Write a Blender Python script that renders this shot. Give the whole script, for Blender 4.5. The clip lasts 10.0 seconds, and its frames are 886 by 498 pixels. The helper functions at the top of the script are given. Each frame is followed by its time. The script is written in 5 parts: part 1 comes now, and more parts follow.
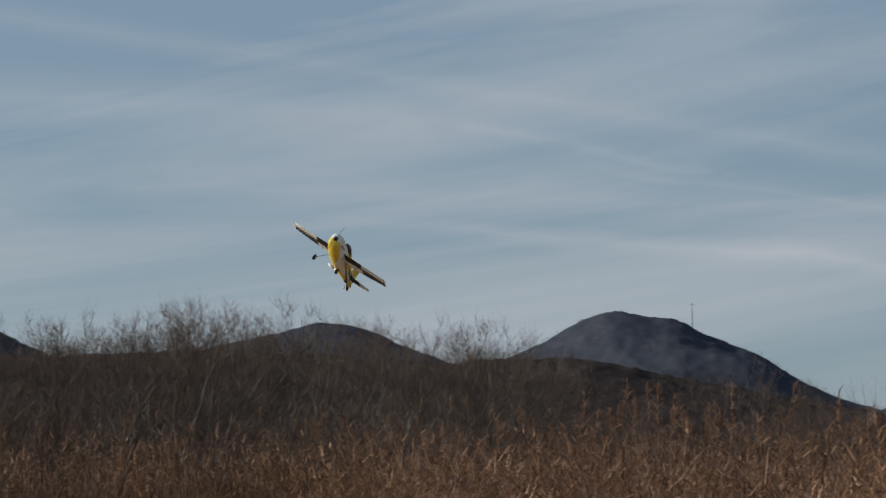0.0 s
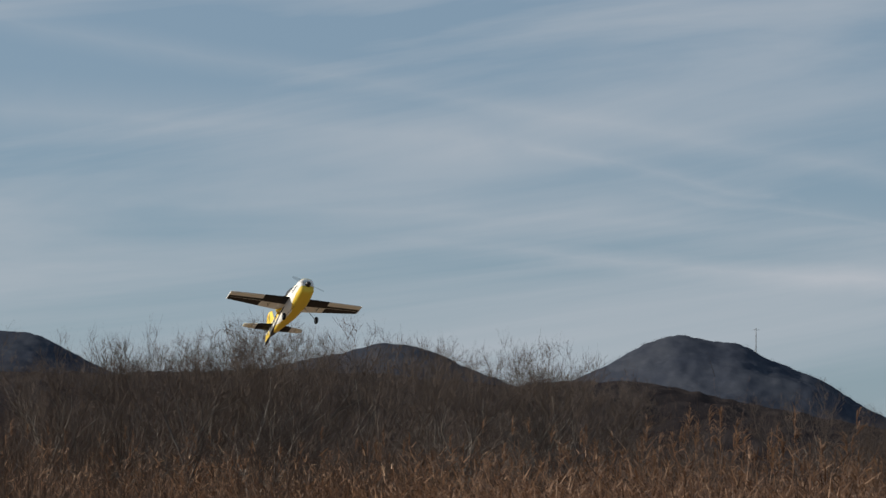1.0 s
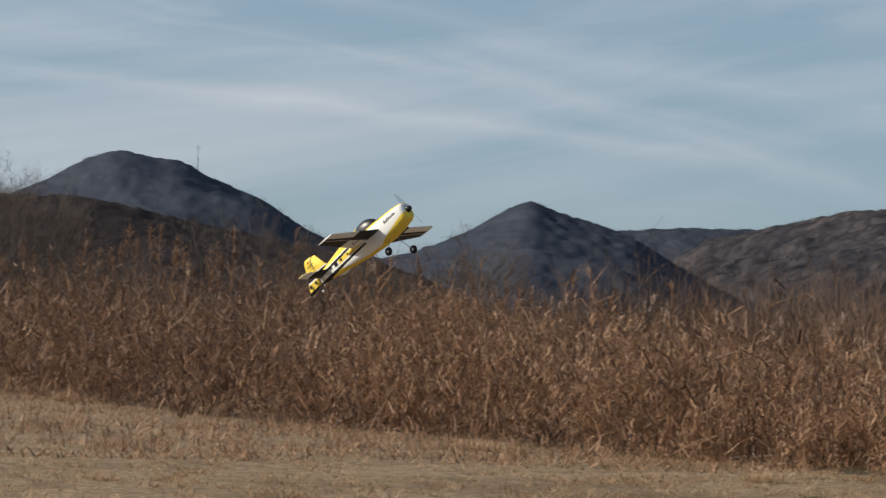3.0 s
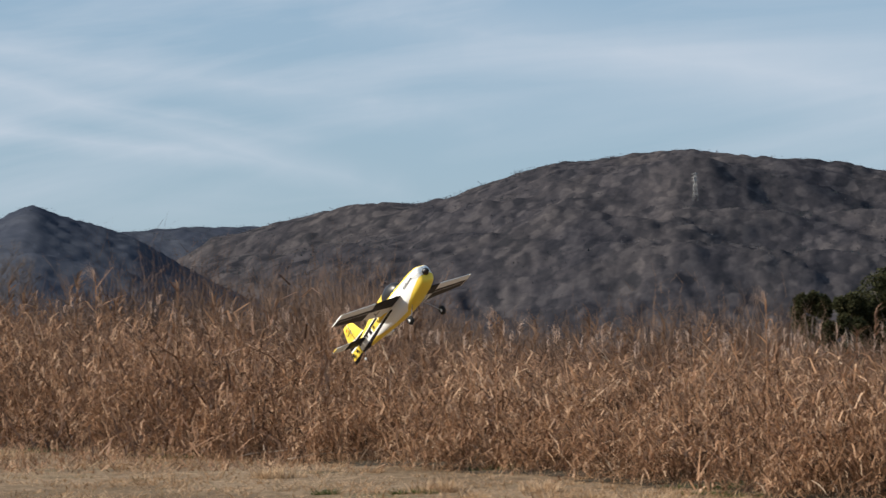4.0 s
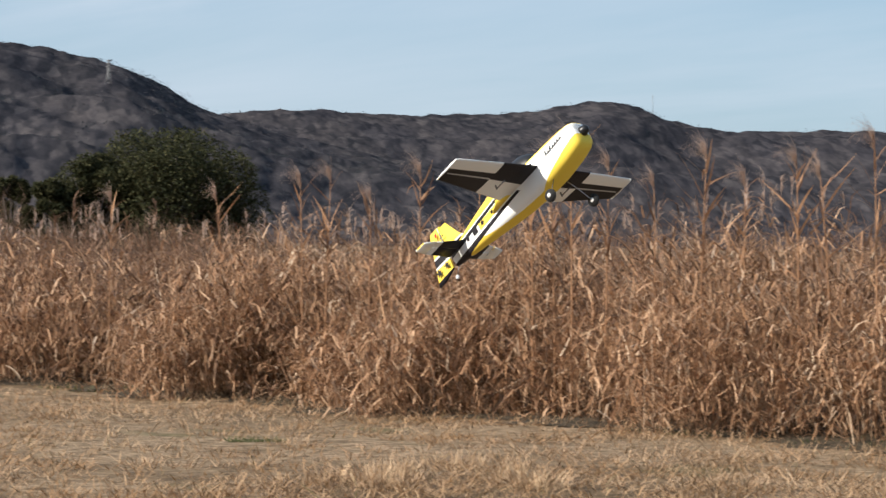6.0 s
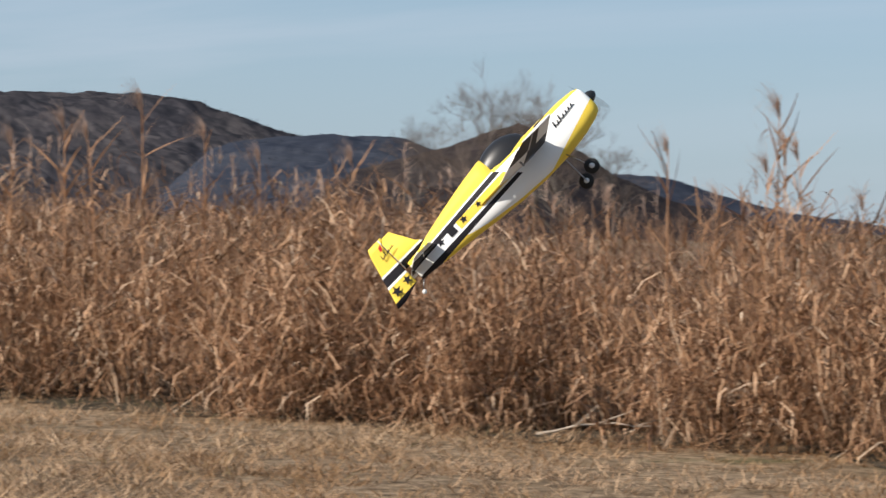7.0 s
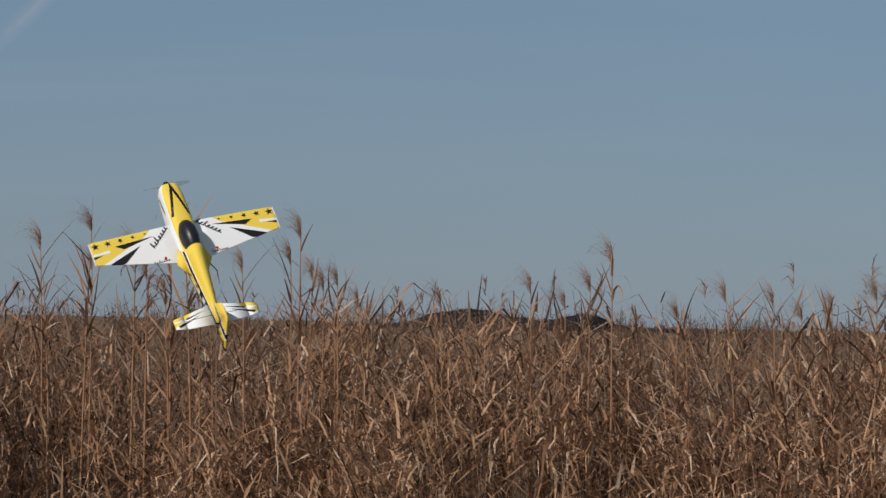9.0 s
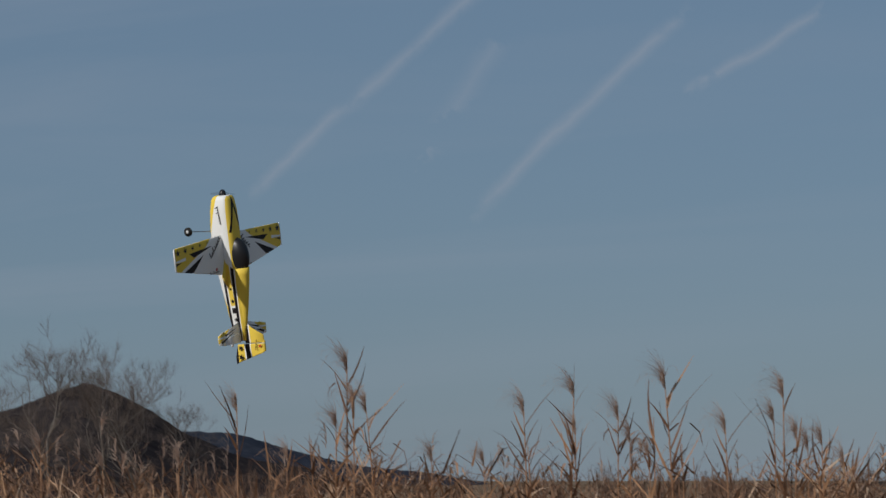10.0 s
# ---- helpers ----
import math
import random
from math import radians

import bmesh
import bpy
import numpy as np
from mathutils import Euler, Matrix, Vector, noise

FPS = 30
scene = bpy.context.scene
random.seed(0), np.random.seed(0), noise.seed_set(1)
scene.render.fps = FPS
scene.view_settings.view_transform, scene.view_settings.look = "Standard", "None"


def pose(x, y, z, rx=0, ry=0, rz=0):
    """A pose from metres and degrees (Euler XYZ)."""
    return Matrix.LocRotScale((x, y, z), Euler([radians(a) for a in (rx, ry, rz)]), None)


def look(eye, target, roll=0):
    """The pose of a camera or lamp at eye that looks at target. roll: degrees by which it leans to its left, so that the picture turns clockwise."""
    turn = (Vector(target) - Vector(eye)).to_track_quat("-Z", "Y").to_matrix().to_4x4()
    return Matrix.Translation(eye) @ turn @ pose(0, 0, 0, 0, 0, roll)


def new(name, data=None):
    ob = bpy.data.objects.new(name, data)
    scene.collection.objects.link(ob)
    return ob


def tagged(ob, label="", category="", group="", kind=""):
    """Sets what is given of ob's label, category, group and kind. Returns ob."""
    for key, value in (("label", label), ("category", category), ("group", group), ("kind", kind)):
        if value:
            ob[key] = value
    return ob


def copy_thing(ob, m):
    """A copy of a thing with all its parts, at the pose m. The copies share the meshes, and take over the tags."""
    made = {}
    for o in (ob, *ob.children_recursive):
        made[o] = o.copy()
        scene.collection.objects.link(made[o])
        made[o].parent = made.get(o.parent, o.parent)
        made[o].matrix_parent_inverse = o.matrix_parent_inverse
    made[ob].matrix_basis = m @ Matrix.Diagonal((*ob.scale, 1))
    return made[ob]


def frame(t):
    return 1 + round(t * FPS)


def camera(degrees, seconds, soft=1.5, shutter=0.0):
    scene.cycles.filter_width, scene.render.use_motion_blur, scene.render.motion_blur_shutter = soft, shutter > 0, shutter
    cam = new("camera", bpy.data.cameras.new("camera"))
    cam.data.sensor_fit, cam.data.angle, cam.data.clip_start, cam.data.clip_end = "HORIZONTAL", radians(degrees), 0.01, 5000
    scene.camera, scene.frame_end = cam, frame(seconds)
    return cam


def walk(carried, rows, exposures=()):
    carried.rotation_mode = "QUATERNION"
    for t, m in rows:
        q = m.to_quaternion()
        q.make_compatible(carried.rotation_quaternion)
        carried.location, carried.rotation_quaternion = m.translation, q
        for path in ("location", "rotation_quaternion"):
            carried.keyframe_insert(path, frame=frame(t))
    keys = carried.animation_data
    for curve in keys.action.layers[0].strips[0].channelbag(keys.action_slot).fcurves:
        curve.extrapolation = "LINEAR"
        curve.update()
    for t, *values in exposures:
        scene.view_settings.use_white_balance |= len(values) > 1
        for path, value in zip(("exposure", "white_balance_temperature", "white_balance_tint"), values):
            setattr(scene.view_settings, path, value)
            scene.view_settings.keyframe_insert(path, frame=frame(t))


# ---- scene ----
cam = camera(16.0, 10.0, soft=1.4, shutter=0.12)

EYE = Vector((0.0, 0.0, 1.6))


def toward(az, el):
    """Unit vector at a bearing (degrees clockwise from +y) and an elevation."""
    a, e = radians(az), radians(el)
    return Vector((math.sin(a) * math.cos(e), math.cos(a) * math.cos(e), math.sin(e)))


# seconds, bearing, tilt, lean: a tripod-like pan that follows the aircraft
VIEWS = (
    (0.0, -0.000, 4.471, 0.10),
    (0.5, -2.705, 4.281, 0.98),
    (1.0, -1.173, 4.853, 0.86),
    (1.5, -0.565, 4.427, 0.64),
    (2.0, 0.905, 3.725, 0.67),
    (2.2, 2.433, 3.229, 0.70),
    (2.5, 4.643, 2.306, 0.98),
    (2.7, 6.276, 1.973, 1.46),
    (3.8, 16.506, 1.531, 0.54),
    (4.0, 18.034, 1.873, -0.32),
    (4.5, 21.061, 0.618, 0.68),
    (5.0, 24.487, -0.170, 1.35),
    (5.5, 27.455, -1.124, 1.17),
    (5.7, 29.788, -0.250, 1.09),
    (6.0, 32.524, -0.131, 0.94),
    (6.2, 34.748, -0.196, 1.27),
    (7.3, 50.671, -0.143, 1.27),
    (7.4, 52.368, 0.173, 1.41),
    (7.5, 54.062, 0.668, 2.05),
    (7.6, 55.792, 1.051, 1.25),
    (8.0, 60.356, 1.364, 2.00),
    (8.5, 62.765, 0.530, 1.41),
    (8.6, 62.907, 0.409, 1.22),
    (9.0, 62.327, 1.332, 1.17),
    (9.3, 60.455, 1.659, 1.24),
    (9.5, 57.831, 2.433, 0.69),
    (9.9, 54.211, 3.855, 1.25),
    (10.0, 53.588, 4.196, -0.08),
)

walk(cam, [(t, look(EYE, EYE + toward(a, e), r)) for t, a, e, r in VIEWS],
     exposures=((0.0, -0.1, 6650, 9), (0.3, 0.06, 6650, 9), (0.9, 0.0, 6650, 9), (1.5, -0.1, 6600, 9), (2.0, 0.07, 6600, 9), (2.7, 0.17, 6600, 9), (3.8, 0.38, 6500, 10), (4.5, 0.65, 6350, 10), (6.2, 0.7, 6400, 10), (7.4, 0.12, 6300, 12), (8.0, -0.48, 6200, 12), (8.5, -0.62, 6100, 12), (9.0, -0.5, 6080, 12), (9.5, -0.58, 6040, 11), (10.0, -0.68, 6020, 10)))

# ---- light ----
SUN = Vector((-0.86, 0.16, 0.45)).normalized()
sun = new("sun", bpy.data.lights.new("sun", "SUN"))
sun.data.energy, sun.data.angle, sun.data.color = 5.0, radians(0.6), (1.0, 0.92, 0.80)
sun.matrix_world = look((0, 0, 60), Vector((0, 0, 60)) - SUN)

world = bpy.data.worlds.new("sky")
scene.world = world
world.use_nodes = True
wt = world.node_tree
wt.nodes.clear()


def wnode(kind, **values):
    n = wt.nodes.new(kind)
    for k, v in values.items():
        n.inputs[k].default_value = v
    return n


sky = wt.nodes.new("ShaderNodeTexSky")
sky.sky_type, sky.sun_disc = "NISHITA", False
sky.sun_elevation = math.asin(SUN.z)
sky.sun_rotation = math.atan2(SUN.x, SUN.y)
sky.air_density, sky.dust_density, sky.ozone_density = 1.0, 0.3, 3.5
coord = wt.nodes.new("ShaderNodeTexCoord")
# thin cirrus: noise drawn out along the wind
turn = wnode("ShaderNodeMapping", Rotation=(0.0, radians(9), 0.0))
wt.links.new(coord.outputs["Generated"], turn.inputs["Vector"])
swing = wnode("ShaderNodeMapping", Scale=(2.0, 2.0, 19.0))
wt.links.new(turn.outputs[0], swing.inputs["Vector"])
veil = wnode("ShaderNodeTexNoise", Scale=1.5, Detail=7.0, Roughness=0.55, Distortion=0.5)
wt.links.new(swing.outputs[0], veil.inputs["Vector"])
ramp = wt.nodes.new("ShaderNodeValToRGB")
ramp.color_ramp.elements[0].position, ramp.color_ramp.elements[1].position = 0.42, 0.72
wt.links.new(veil.outputs["Fac"], ramp.inputs["Fac"])


def wmath(op, a, b=None, clamp=False):
    n = wt.nodes.new("ShaderNodeMath")
    n.operation, n.use_clamp = op, clamp
    for k, v in enumerate((a, b)):
        if isinstance(v, (int, float)):
            n.inputs[k].default_value = v
        elif v is not None:
            wt.links.new(v, n.inputs[k])
    return n.outputs[0]


def wdot(v):
    n = wt.nodes.new("ShaderNodeVectorMath")
    n.operation = "DOT_PRODUCT"
    n.inputs[1].default_value = v
    wt.links.new(ragged.outputs["Vector"], n.inputs[0])
    return n.outputs["Value"]


# spread-out contrails: straight lines across the sky, frayed by noise
fray = wnode("ShaderNodeTexNoise", Scale=26.0, Detail=5.0, Roughness=0.6)
wt.links.new(coord.outputs["Generated"], fray.inputs["Vector"])
shift = wt.nodes.new("ShaderNodeVectorMath")
shift.operation = "SUBTRACT"
shift.inputs[1].default_value = (0.5, 0.5, 0.5)
wt.links.new(fray.outputs["Color"], shift.inputs[0])
small = wt.nodes.new("ShaderNodeVectorMath")
small.operation = "SCALE"
small.inputs["Scale"].default_value = 0.007
wt.links.new(shift.outputs["Vector"], small.inputs[0])
ragged = wt.nodes.new("ShaderNodeVectorMath")
ragged.operation = "ADD"
wt.links.new(coord.outputs["Generated"], ragged.inputs[0])
wt.links.new(small.outputs["Vector"], ragged.inputs[1])


def trail(p, q, width, strength):
    """A soft streak from bearing and elevation p to q; width in degrees."""
    a, c = toward(*p), toward(*q)
    off = wmath("ABSOLUTE", wdot(a.cross(c).normalized()))
    body = wmath("SUBTRACT", 1.0, wmath("DIVIDE", off, math.sin(radians(width))), True)
    mid = (a + c).normalized()
    reach = math.cos(a.angle(c) / 2 * 1.25)
    ends = wmath("DIVIDE", wmath("SUBTRACT", wdot(mid), reach), (1 - reach) * 0.6, True)
    return wmath("MULTIPLY", wmath("MULTIPLY", wmath("POWER", body, 1.4), ends), strength)


streaks = None
for p, q, width, strength in (((50.4, 5.5), (54.1, 8.7), 0.2, 0.42), ((54.5, 5.2), (58.1, 8.5), 0.22, 0.42), ((57.7, 6.8), (60.7, 8.6), 0.17, 0.45), ((53.4, 6.2), (54.8, 8.3), 0.35, 0.25),
                             ((-10.0, 8.9), (13.0, 5.2), 0.4, 0.2), ((-1.0, 4.95), (15.0, 3.5), 0.34, 0.36), ((3.0, 5.9), (14.5, 4.1), 0.25, 0.28), ((-10.0, 7.2), (-1.0, 6.9), 0.8, 0.3), ((-6.0, 5.6), (7.0, 5.2), 0.7, 0.3), ((0.0, 6.8), (5.0, 5.8), 0.2, 0.2),
                             ((9.0, 5.2), (17.0, 3.0), 0.5, 0.3), ((9.5, 5.6), (18.5, 4.3), 0.6, 0.3), ((17.0, 6.0), (27.0, 4.6), 1.0, 0.35)):
    one = trail(p, q, width, strength)
    streaks = one if streaks is None else wmath("MAXIMUM", streaks, one)
streaks = wmath("MULTIPLY", streaks, wmath("MULTIPLY_ADD", fray.outputs["Fac"], 1.2))
both = wnode("ShaderNodeMath")
both.operation = "MULTIPLY_ADD"
both.inputs[1].default_value = 1.0
wt.links.new(streaks, both.inputs[0])
# the veil thickens toward the sun's side of the sky
apart = wt.nodes.new("ShaderNodeVectorMath")
apart.operation = "DOT_PRODUCT"
apart.inputs[1].default_value = (-0.75, 0.66, 0.0)
wt.links.new(coord.outputs["Generated"], apart.inputs[0])
thick = wnode("ShaderNodeMapRange")
thick.inputs["From Min"].default_value, thick.inputs["From Max"].default_value = -0.35, 0.8
thick.inputs["To Min"].default_value, thick.inputs["To Max"].default_value = 0.12, 1.0
wt.links.new(apart.outputs["Value"], thick.inputs["Value"])
amount = wnode("ShaderNodeMath")
amount.operation = "MULTIPLY"
wt.links.new(ramp.outputs[0], amount.inputs[0])
wt.links.new(thick.outputs[0], amount.inputs[1])
wt.links.new(amount.outputs[0], both.inputs[2])
cover = wnode("ShaderNodeMath")
cover.operation = "MULTIPLY"
cover.inputs[1].default_value = 0.9
cover.use_clamp = True
wt.links.new(both.outputs[0], cover.inputs[0])
haze = wt.nodes.new("ShaderNodeMix")
haze.data_type = "RGBA"
haze.inputs["Factor"].default_value = 0.7
haze.inputs["B"].default_value = (2.62, 3.68, 4.85, 1)
wt.links.new(sky.outputs[0], haze.inputs["A"])
cloud = wt.nodes.new("ShaderNodeMix")
cloud.data_type = "RGBA"
cloud.inputs["B"].default_value = (5.1, 5.6, 6.3, 1)
wt.links.new(cover.outputs[0], cloud.inputs["Factor"])
wt.links.new(haze.outputs["Result"], cloud.inputs["A"])
back = wnode("ShaderNodeBackground", Strength=0.086)
wt.links.new(cloud.outputs["Result"], back.inputs["Color"])
wout = wt.nodes.new("ShaderNodeOutputWorld")
wt.links.new(back.outputs[0], wout.inputs["Surface"])


# ---- materials ----
class Shade:
    """A small builder for procedural materials."""

    def __init__(self, name, rough=0.8, metal=0.0, spec=0.3):
        self.mat = bpy.data.materials.new(name)
        self.mat.use_nodes = True
        self.t = self.mat.node_tree
        self.b = self.t.nodes["Principled BSDF"]
        self.b.inputs["Roughness"].default_value = rough
        self.b.inputs["Metallic"].default_value = metal
        self.b.inputs["Specular IOR Level"].default_value = spec

    def node(self, kind, **values):
        n = self.t.nodes.new(kind)
        for k, v in values.items():
            n.inputs[k].default_value = v
        return n

    def noise(self, scale, detail=4.0, rough=0.55, stretch=(1, 1, 1), space="Object"):
        tc = self.node("ShaderNodeTexCoord")
        mp = self.node("ShaderNodeMapping", Scale=stretch)
        self.t.links.new(tc.outputs[space], mp.inputs["Vector"])
        nz = self.node("ShaderNodeTexNoise", Scale=scale, Detail=detail, Roughness=rough)
        self.t.links.new(mp.outputs[0], nz.inputs["Vector"])
        return nz.outputs["Fac"]

    def ramp(self, fac, stops):
        r = self.t.nodes.new("ShaderNodeValToRGB")
        e = r.color_ramp.elements
        while len(e) < len(stops):
            e.new(0.5)
        for el, (p, c) in zip(e, stops):
            el.position, el.color = p, (*c, 1)
        self.t.links.new(fac, r.inputs["Fac"])
        return r.outputs["Color"]

    def mix(self, fac, a, b, blend="MIX"):
        m = self.t.nodes.new("ShaderNodeMix")
        m.data_type, m.blend_type = "RGBA", blend
        for s, v in (("Factor", fac), ("A", a), ("B", b)):
            if isinstance(v, (int, float)):
                m.inputs[s].default_value = v
            elif isinstance(v, tuple):
                m.inputs[s].default_value = (*v, 1)
            else:
                self.t.links.new(v, m.inputs[s])
        return m.outputs["Result"]

    def color(self, c):
        if isinstance(c, tuple):
            self.b.inputs["Base Color"].default_value = (*c, 1)
        else:
            self.t.links.new(c, self.b.inputs["Base Color"])
        return self

    def bump(self, fac, strength=0.4, dist=0.01):
        n = self.node("ShaderNodeBump", Strength=strength, Distance=dist)
        self.t.links.new(fac, n.inputs["Height"])
        self.t.links.new(n.outputs[0], self.b.inputs["Normal"])
        return self

    def island(self):
        return self.t.nodes.new("ShaderNodeNewGeometry").outputs["Random Per Island"]

    def thin(self, amount, c):
        """Some light passes through: leaves and blades."""
        tr = self.node("ShaderNodeBsdfTranslucent")
        if isinstance(c, tuple):
            tr.inputs["Color"].default_value = (*c, 1)
        else:
            self.t.links.new(c, tr.inputs["Color"])
        m = self.node("ShaderNodeMixShader", Fac=amount)
        out = self.t.nodes["Material Output"]
        self.t.links.new(self.b.outputs[0], m.inputs[1])
        self.t.links.new(tr.outputs[0], m.inputs[2])
        self.t.links.new(m.outputs[0], out.inputs["Surface"])
        return self


def blade_material(name, stops, thin=0.25, rough=0.6, spec=0.25, patches=False):
    s = Shade(name, rough=rough, spec=spec)
    c = s.ramp(s.island(), stops)
    c = s.mix(s.noise(0.35, 3), s.mix(1.0, c, (0.72, 0.62, 0.55), "MULTIPLY"), c)
    if patches:
        c = s.mix(s.ramp(s.noise(0.5, 4, 0.6), ((0.42, (1, 1, 1)), (0.58, (0, 0, 0)))), c, s.mix(1.0, c, (0.74, 0.66, 0.56), "MULTIPLY"))
    s.color(c).thin(thin, c)
    return s.mat


REED = blade_material("dry_reed", ((0.0, (0.085, 0.046, 0.026)), (0.25, (0.24, 0.135, 0.075)), (0.6, (0.50, 0.30, 0.172)),
                                   (0.9, (0.70, 0.48, 0.31)), (1.0, (0.80, 0.66, 0.50))))
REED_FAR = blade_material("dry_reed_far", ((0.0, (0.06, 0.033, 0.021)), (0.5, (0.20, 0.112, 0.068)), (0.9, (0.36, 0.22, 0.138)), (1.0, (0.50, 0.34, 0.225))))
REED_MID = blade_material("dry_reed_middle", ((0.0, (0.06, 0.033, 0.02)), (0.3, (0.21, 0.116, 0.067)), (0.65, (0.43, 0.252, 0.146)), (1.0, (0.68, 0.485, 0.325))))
PLUME_FAR = blade_material("reed_plume_far", ((0.0, (0.16, 0.095, 0.062)), (1.0, (0.30, 0.195, 0.13))), 0.4)
PLUME = blade_material("reed_plume", ((0.0, (0.42, 0.30, 0.235)), (1.0, (0.70, 0.56, 0.46))), 0.5)
STRAW = blade_material("dry_grass", ((0.0, (0.16, 0.1, 0.058)), (0.3, (0.44, 0.30, 0.178)), (0.96, (0.76, 0.56, 0.365)), (1.0, (0.16, 0.16, 0.07))), patches=True)
PALE_STRAW = blade_material("pale_dry_grass", ((0.0, (0.34, 0.23, 0.14)), (1.0, (0.80, 0.61, 0.40))))
GREEN = blade_material("green_grass", ((0.0, (0.045, 0.075, 0.02)), (1.0, (0.12, 0.15, 0.045))))


def ground_material():
    s = Shade("mown_dry_ground", rough=0.95, spec=0.1)
    big = s.noise(0.22, 5)
    mid = s.noise(1.3, 5, 0.65)
    fine = s.noise(7.0, 7, 0.75)
    straw = s.ramp(fine, ((0.36, (0.08, 0.054, 0.033)), (0.48, (0.21, 0.145, 0.088)), (0.64, (0.38, 0.275, 0.178))))
    soil = s.ramp(fine, ((0.35, (0.065, 0.044, 0.028)), (0.65, (0.21, 0.14, 0.078))))
    moss = s.ramp(fine, ((0.35, (0.05, 0.05, 0.022)), (0.65, (0.17, 0.14, 0.065))))
    c = s.mix(s.ramp(big, ((0.34, (0, 0, 0)), (0.52, (1, 1, 1)))), soil, straw)
    c = s.mix(s.ramp(mid, ((0.36, (1, 1, 1)), (0.46, (0, 0, 0)))), c, soil)
    c = s.mix(s.ramp(s.noise(0.55, 4, 0.6), ((0.60, (0, 0, 0)), (0.70, (0.8, 0.8, 0.8)))), c, moss)
    s.color(c).bump(fine, 0.25, 0.04)
    return s.mat


def wood_material(name, dark, light, scale=3.0):
    s = Shade(name, rough=0.9, spec=0.1)
    s.color(s.ramp(s.noise(scale, 5), ((0.3, dark), (0.7, light))))
    return s.mat


BARK = wood_material("winter_bark", (0.07, 0.057, 0.05), (0.24, 0.21, 0.185), 0.9)
TWIG = wood_material("winter_twigs", (0.085, 0.066, 0.057), (0.17, 0.134, 0.113), 0.5)
RUSSET = wood_material("russet_twigs", (0.085, 0.056, 0.042), (0.20, 0.13, 0.092), 0.15)
BRUSH = wood_material("brush_twigs", (0.07, 0.047, 0.037), (0.15, 0.102, 0.077), 0.15)


# ---- mesh helpers ----
def mesh_object(name, verts, faces, mat, parent=None, smooth=False):
    me = bpy.data.meshes.new(name)
    verts = np.asarray(verts, dtype=np.float32)
    faces = np.asarray(faces, dtype=np.int32)
    n, k = faces.shape
    me.vertices.add(len(verts))
    me.vertices.foreach_set("co", verts.ravel())
    me.loops.add(n * k)
    me.loops.foreach_set("vertex_index", faces.ravel())
    me.polygons.add(n)
    me.polygons.foreach_set("loop_start", np.arange(0, n * k, k, dtype=np.int32))
    me.polygons.foreach_set("loop_total", np.full(n, k, dtype=np.int32))
    if smooth:
        me.polygons.foreach_set("use_smooth", np.ones(n, dtype=bool))
    me.update(calc_edges=True)
    me.materials.append(mat)
    ob = new(name, me)
    ob.parent = parent
    return ob


def part(name, bm, mat, parent, label="", smooth=True):
    me = bpy.data.meshes.new(name)
    bmesh.ops.recalc_face_normals(bm, faces=bm.faces)
    for f in bm.faces:
        f.smooth = smooth
    bm.to_mesh(me)
    bm.free()
    for m in (mat if isinstance(mat, (list, tuple)) else (mat,)):
        me.materials.append(m)
    ob = new(name, me)
    ob.parent = parent
    return tagged(ob, label)


def ribbons(base, heading, length, width, rise, droop, twist, segs):
    """Many bent blades at once: each starts at base, sets off at an angle rise and droops on its way."""
    n = len(base)
    out = np.zeros((n, segs + 1, 2, 3), dtype=np.float32)
    pos = base.copy()
    ang = rise.copy()
    side = np.stack([np.cos(heading + twist), np.sin(heading + twist), np.zeros(n)], -1)
    for s in range(segs + 1):
        w = width * (1 - (s / segs) ** 1.7 * 0.86) * (0.75 if s == 0 else 1.0)
        out[:, s, 0] = pos - side * w[:, None] * 0.5
        out[:, s, 1] = pos + side * w[:, None] * 0.5
        step = length / segs
        pos = pos + np.stack([np.cos(ang) * np.sin(heading), -np.cos(ang) * np.cos(heading), np.sin(ang)], -1) * step[:, None]
        ang = ang - droop / segs
    verts = out.reshape(-1, 3)
    b = (np.arange(n) * (segs + 1) * 2)[:, None] + np.arange(segs)[None, :] * 2
    b = b.ravel()
    return verts, np.stack([b, b + 1, b + 3, b + 2], -1)


class Heap:
    """Collects blades into one mesh."""

    def __init__(self):
        self.v, self.f, self.n = [], [], 0

    def add(self, vf):
        self.v.append(vf[0])
        self.f.append(vf[1] + self.n)
        self.n += len(vf[0])

    def make(self, name, mat, smooth=False):
        return mesh_object(name, np.concatenate(self.v), np.concatenate(self.f), mat, None, smooth)


rng = np.random.default_rng(7)


def edge_x(y):
    """Where the mown ground ends and the reed bed begins."""
    return np.interp(y, (-20, 6, 12.4, 16, 20, 26, 32, 40, 50, 62, 82, 98, 112, 122, 130, 138, 145),
                     (21.0, 18.6, 17.9, 17.2, 16.3, 15.3, 14.6, 13.3, 11.2, 7.0, 3.0, 0.0, -2.4, -6.0, -15.0, -35.0, -60.0))


def ground_z(x, y):
    r = np.hypot(x, y)
    return 0.05 * np.sin(x * 0.31 + 1.0) * np.sin(y * 0.27) * np.clip(r / 12, 0, 1) * np.clip(2.2 - r / 30, 0, 1) + 0.02 * np.sin(x * 1.3) * np.sin(y * 1.1 + 2) * np.clip(1.7 - r / 40, 0.12, 1)


